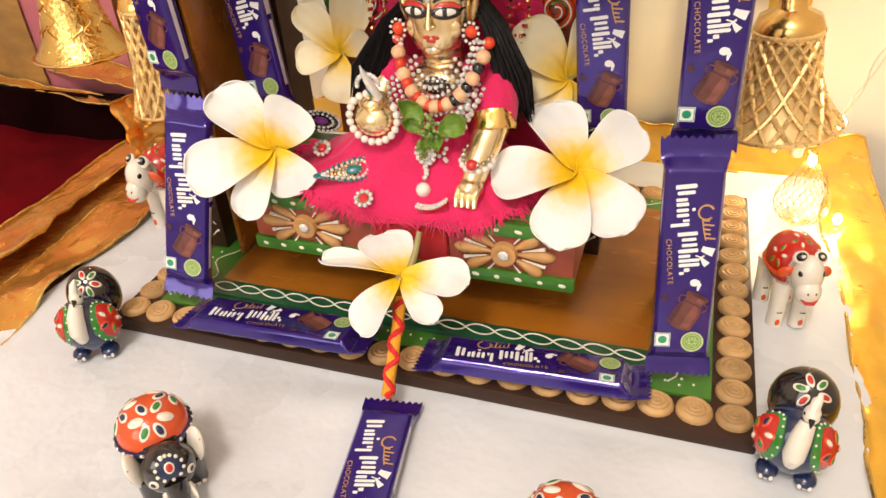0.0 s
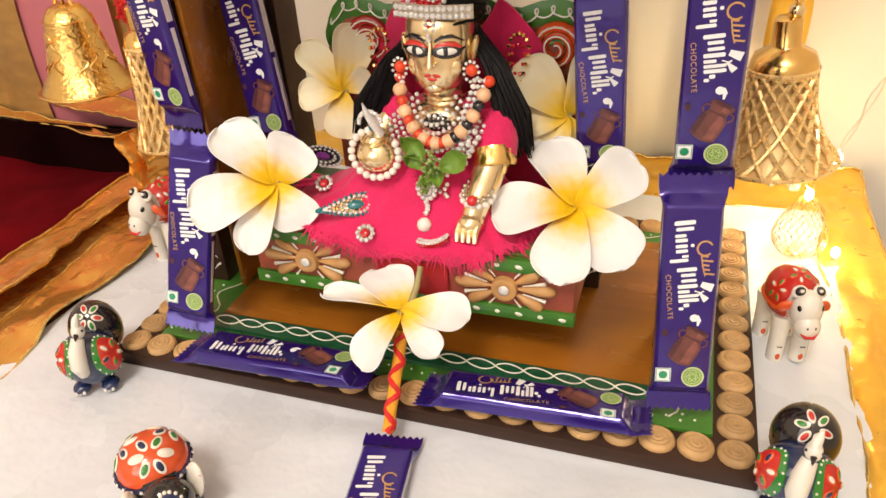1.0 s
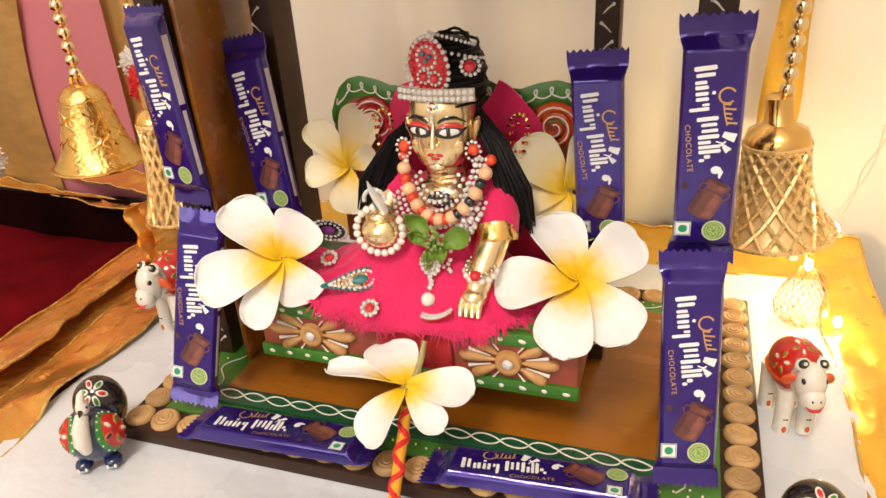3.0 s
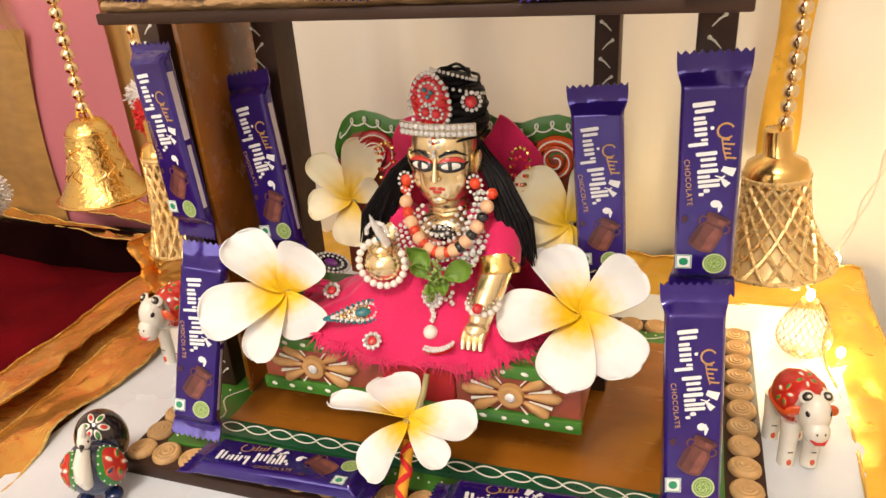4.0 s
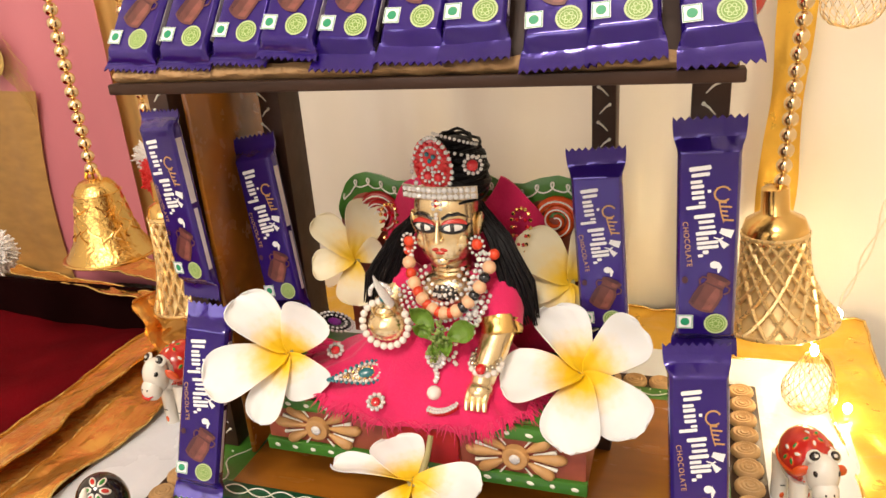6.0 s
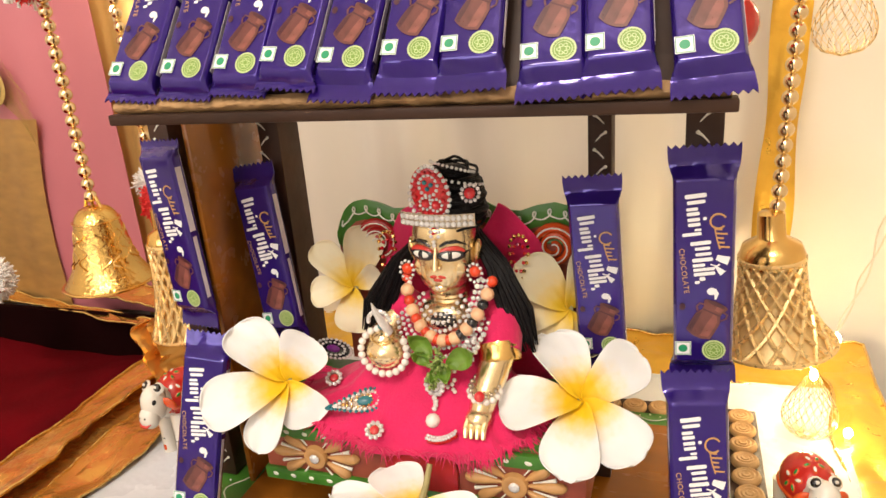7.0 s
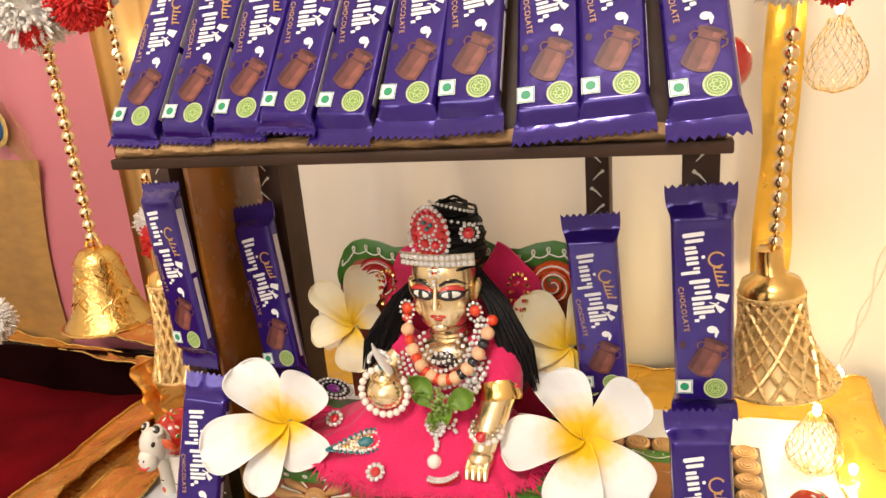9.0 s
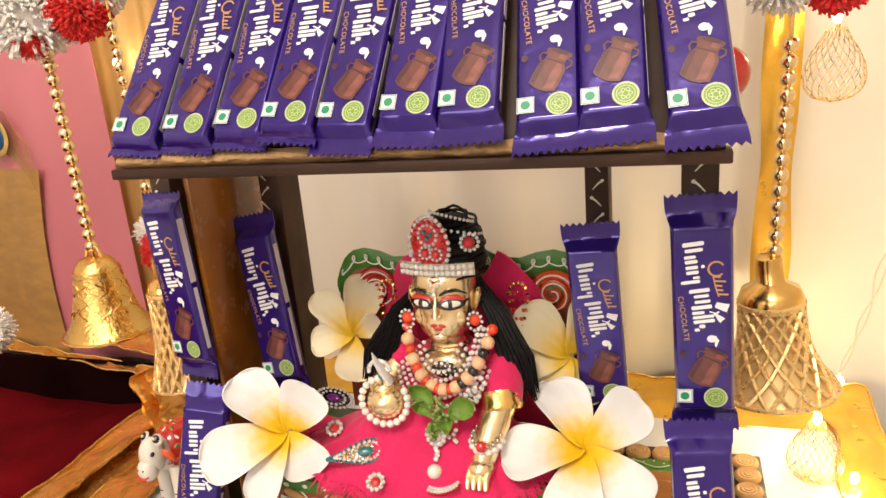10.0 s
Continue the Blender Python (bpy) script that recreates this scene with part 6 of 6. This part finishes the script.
rb = lattice_bell(0.2225, 0.228, 0.1050, 0.1715, 0.0215, 0.0430, "pale gold lattice bell on a bead chain")
TIP = Matrix.Translation((0.2225, 0.228, 0.093)) @ pose(0, 0, 0, 0, -4.5, 0) @ Matrix.Translation((-0.2225, -0.228, -0.093))
for piece in rb.children:
    piece.data.transform(TIP)
bead_chain(rb, 0.2175, 0.228, 0.2095, 0.37, 0.0054, 0.0108, CHAMPAGNE, (0.025, 0))
lb = lattice_bell(-0.292, 0.205, 0.083, 0.172, 0.0170, 0.0290, "gold lattice bell hanging behind a purple bar")
bead_chain(lb, -0.292, 0.205, 0.212, 0.43, 0.0050, 0.0115, CHAMPAGNE, (-0.10, 0.1))
pom = thing("pompom_garland", "white and red woollen pompom over the lattice bell", "pompom", group="pompom garlands")
pompom(pom, (0.213, 0.220, 0.392), 0.024, POM_WHITE, 4)
pompom(pom, (0.246, 0.224, 0.386), 0.020, POM_RED, 5)
hang(pom, 0.213, 0.220, 0.392)
pom = thing("pompom_garland", "white woollen pompom with a red one near the roof", "pompom", group="pompom garlands")
pompom(pom, (-0.335, 0.235, 0.448), 0.034, POM_WHITE, 6)
pompom(pom, (-0.366, 0.240, 0.452), 0.016, POM_RED, 7, n=250)
hang(pom, -0.335, 0.235, 0.448)
pom = thing("pompom_garland", "red and white woollen pompom behind a purple bar", "pompom", group="pompom garlands")
pompom(pom, (-0.370, 0.305, 0.180), 0.026, POM_RED, 8)
pompom(pom, (-0.390, 0.310, 0.200), 0.018, POM_WHITE, 9, n=300)
hang(pom, -0.390, 0.310, 0.200)
pom = thing("pompom_garland", "white woollen pompom by the velvet tray", "pompom", group="pompom garlands")
pompom(pom, (-0.590, 0.250, 0.100), 0.028, POM_WHITE, 10)
hang(pom, -0.590, 0.250, 0.100)

bauble = thing("red_bauble", "glossy dark red bauble hanging behind the roof", "bauble")
bm = bmesh.new()
lathe(bm, [(0.0001, 0.3175)] + [(0.0185 * math.sin(k * math.pi / 16), 0.336 - 0.0185 * math.cos(k * math.pi / 16)) for k in range(1, 15)] + [(0.0040, 0.3545), (0.0040, 0.3590), (0.0001, 0.3592)], 28, m=pose(0.1770, 0.2, 0))
part("ball", bm, RED_GLAZE, bauble)
hang(bauble, 0.1770, 0.2, 0.358)

# gold ribbon hanging behind the right chain
bm = bmesh.new()
sheet(bm, lambda u, v: (0.226 + 0.030 * u + 0.004 * wob(v * 6, u, 4) - 0.010 * (1 - v), 0.385 + 0.004 * wob(u * 3, v * 12, 7), 0.110 + 0.545 * v), 10, 66, thick=0.0006)
tagged(part("gold_ribbon", bm, GOLD_CLOTH), "crinkled gold ribbon hanging on the wall", "ribbon")


# ---- fairy lights ----
def mesh_bulb(c, r, h, label, lit):
    b = thing("mesh_ornament", label, "ornament", Matrix.Translation(c), group="gold mesh ornaments")
    n = 20
    for s in (-1, 1):
        bm = bmesh.new()
        for k in range(n):
            pts = []
            for q in range(15):
                t = q / 14
                rr = r * (0.30 + 0.70 * math.sin(math.pi * 0.5 * min(1, t / 0.66)) ** 1.3) * math.sqrt(max(0.0004, 1 - max(0, (t - 0.62) / 0.38) ** 2.4))
                a = k * math.tau / n + s * 1.6 * t
                pts.append((rr * math.cos(a), rr * math.sin(a), h * (0.5 - t)))
            tube(bm, pts, 0.00024, seg=4)
        part("wire_net", bm, PALE_GOLD, b)
    bm = bmesh.new()
    for k in range(3):
        tube(bm, [(0.004 * math.cos(k * 2.1 + q * 0.4) * q / 8, 0.004 * math.sin(k * 2.1 + q * 0.4) * q / 8, h * 0.5 + 0.0015 * q) for q in range(9)], 0.0006, seg=5)
    part("wire_curl", bm, BELL_GOLD, b)
    if lit:
        bm = bmesh.new()
        ell(bm, (0, 0, lit), (0.0030, 0.0030, 0.0050), seg=10, rings=8)
        part("lamp", bm, LED, b, "glowing warm lamp")
    return b


hang(mesh_bulb((0.260, 0.300, 0.330), 0.0215, 0.054, "gold wire mesh drop with a glowing lamp", 0.034), 0.262, 0.300, 0.35)
mesh_bulb((0.258, 0.262, 0.030), 0.021, 0.052, "gold wire mesh drop lying on the gold border", 0.030)


def led(c, r, label):
    t = thing("fairy_light", label, "fairy light", Matrix.Translation(c), group="warm fairy lights")
    bm = bmesh.new()
    ell(bm, (0, 0, 0), (r, r, r * 1.3), seg=12, rings=8)
    part("lamp", bm, LED, t, "glowing warm lamp")
    bm = bmesh.new()
    lathe(bm, [(r * 0.7, -r * 2.4), (r * 0.8, -r * 1.1), (r * 0.3, -r * 0.9)], 10)
    part("holder", bm, WIRE, t)
    return t


led((0.272, 0.268, 0.090), 0.0036, "warm glowing fairy light below the lattice bell")
led((0.252, 0.300, 0.062), 0.0070, "warm glowing fairy light above the gold border")
led((0.285, 0.252, 0.016), 0.0032, "warm glowing fairy light resting on gold tissue")
led((0.238, 0.330, 0.040), 0.0034, "warm glowing fairy light behind the lattice bell")
hang(led((-0.446, 0.375, 0.377), 0.0045, "warm glowing fairy light beside the silk curtain"), -0.446, 0.375, 0.377)
hang(led((0.285, 0.330, 0.385), 0.0040, "warm glowing fairy light high on the wall"), 0.285, 0.330, 0.385)
cable = thing("fairy_cable", "thin clear cable of the fairy lights", "cable")
for k in range(2):
    bm = bmesh.new()
    pts = [Vector((0.272, 0.268, 0.096)).lerp(Vector((0.352, 0.400, 0.300)), t) + Vector((0.003 * math.sin(t * 17 + k * 3), 0, 0.004 * math.sin(t * 13 + k * 3) - 0.03 * math.sin(t * math.pi))) for t in [q / 24 for q in range(25)]]
    tube(bm, pts, 0.0007, seg=5)
    part("strand", bm, WIRE, cable)

# ---- peacock feather on the silk ----
fe = thing("peacock_feather", "peacock feather with a blue eye on pink silk", "feather")
rng = random.Random(2)
bm = bmesh.new()
for k in range(34):
    t = k / 33
    base = Vector((-0.672 + 0.006 * t, 0.392, 0.322 - 0.038 * t))
    tip = base + Vector((0.016 + 0.030 * math.sin(t * 2.6) + 0.012 * t, -0.004, 0.024 - 0.088 * t)) * rng.uniform(0.9, 1.15)
    mid = base.lerp(tip, 0.5) + Vector((0.009, 0, 0.010 * (1 - t)))
    tube(bm, [base, base.lerp(mid, 0.6) + Vector((0.002, 0, 0.002)), mid, mid.lerp(tip, 0.6) + Vector((0.001, 0, 0)), tip], [0.0006, 0.0006, 0.0005, 0.0004, 0.0002], seg=4, flat=0.4)
tagged(part("barb", bm, FEATHER, fe, "bronze barbs"), kind="stuff")
for rx, rz, m, y in ((0.022, 0.026, FEATHER, 0.3865), (0.016, 0.019, FEATHER_BLUE, 0.3850), (0.009, 0.010, FEATHER_TEAL, 0.3835)):
    bm = bmesh.new()
    ell(bm, (-0.668, y, 0.302), (rx, 0.0012, rz), seg=20)
    part("eye_spot", bm, m, fe)
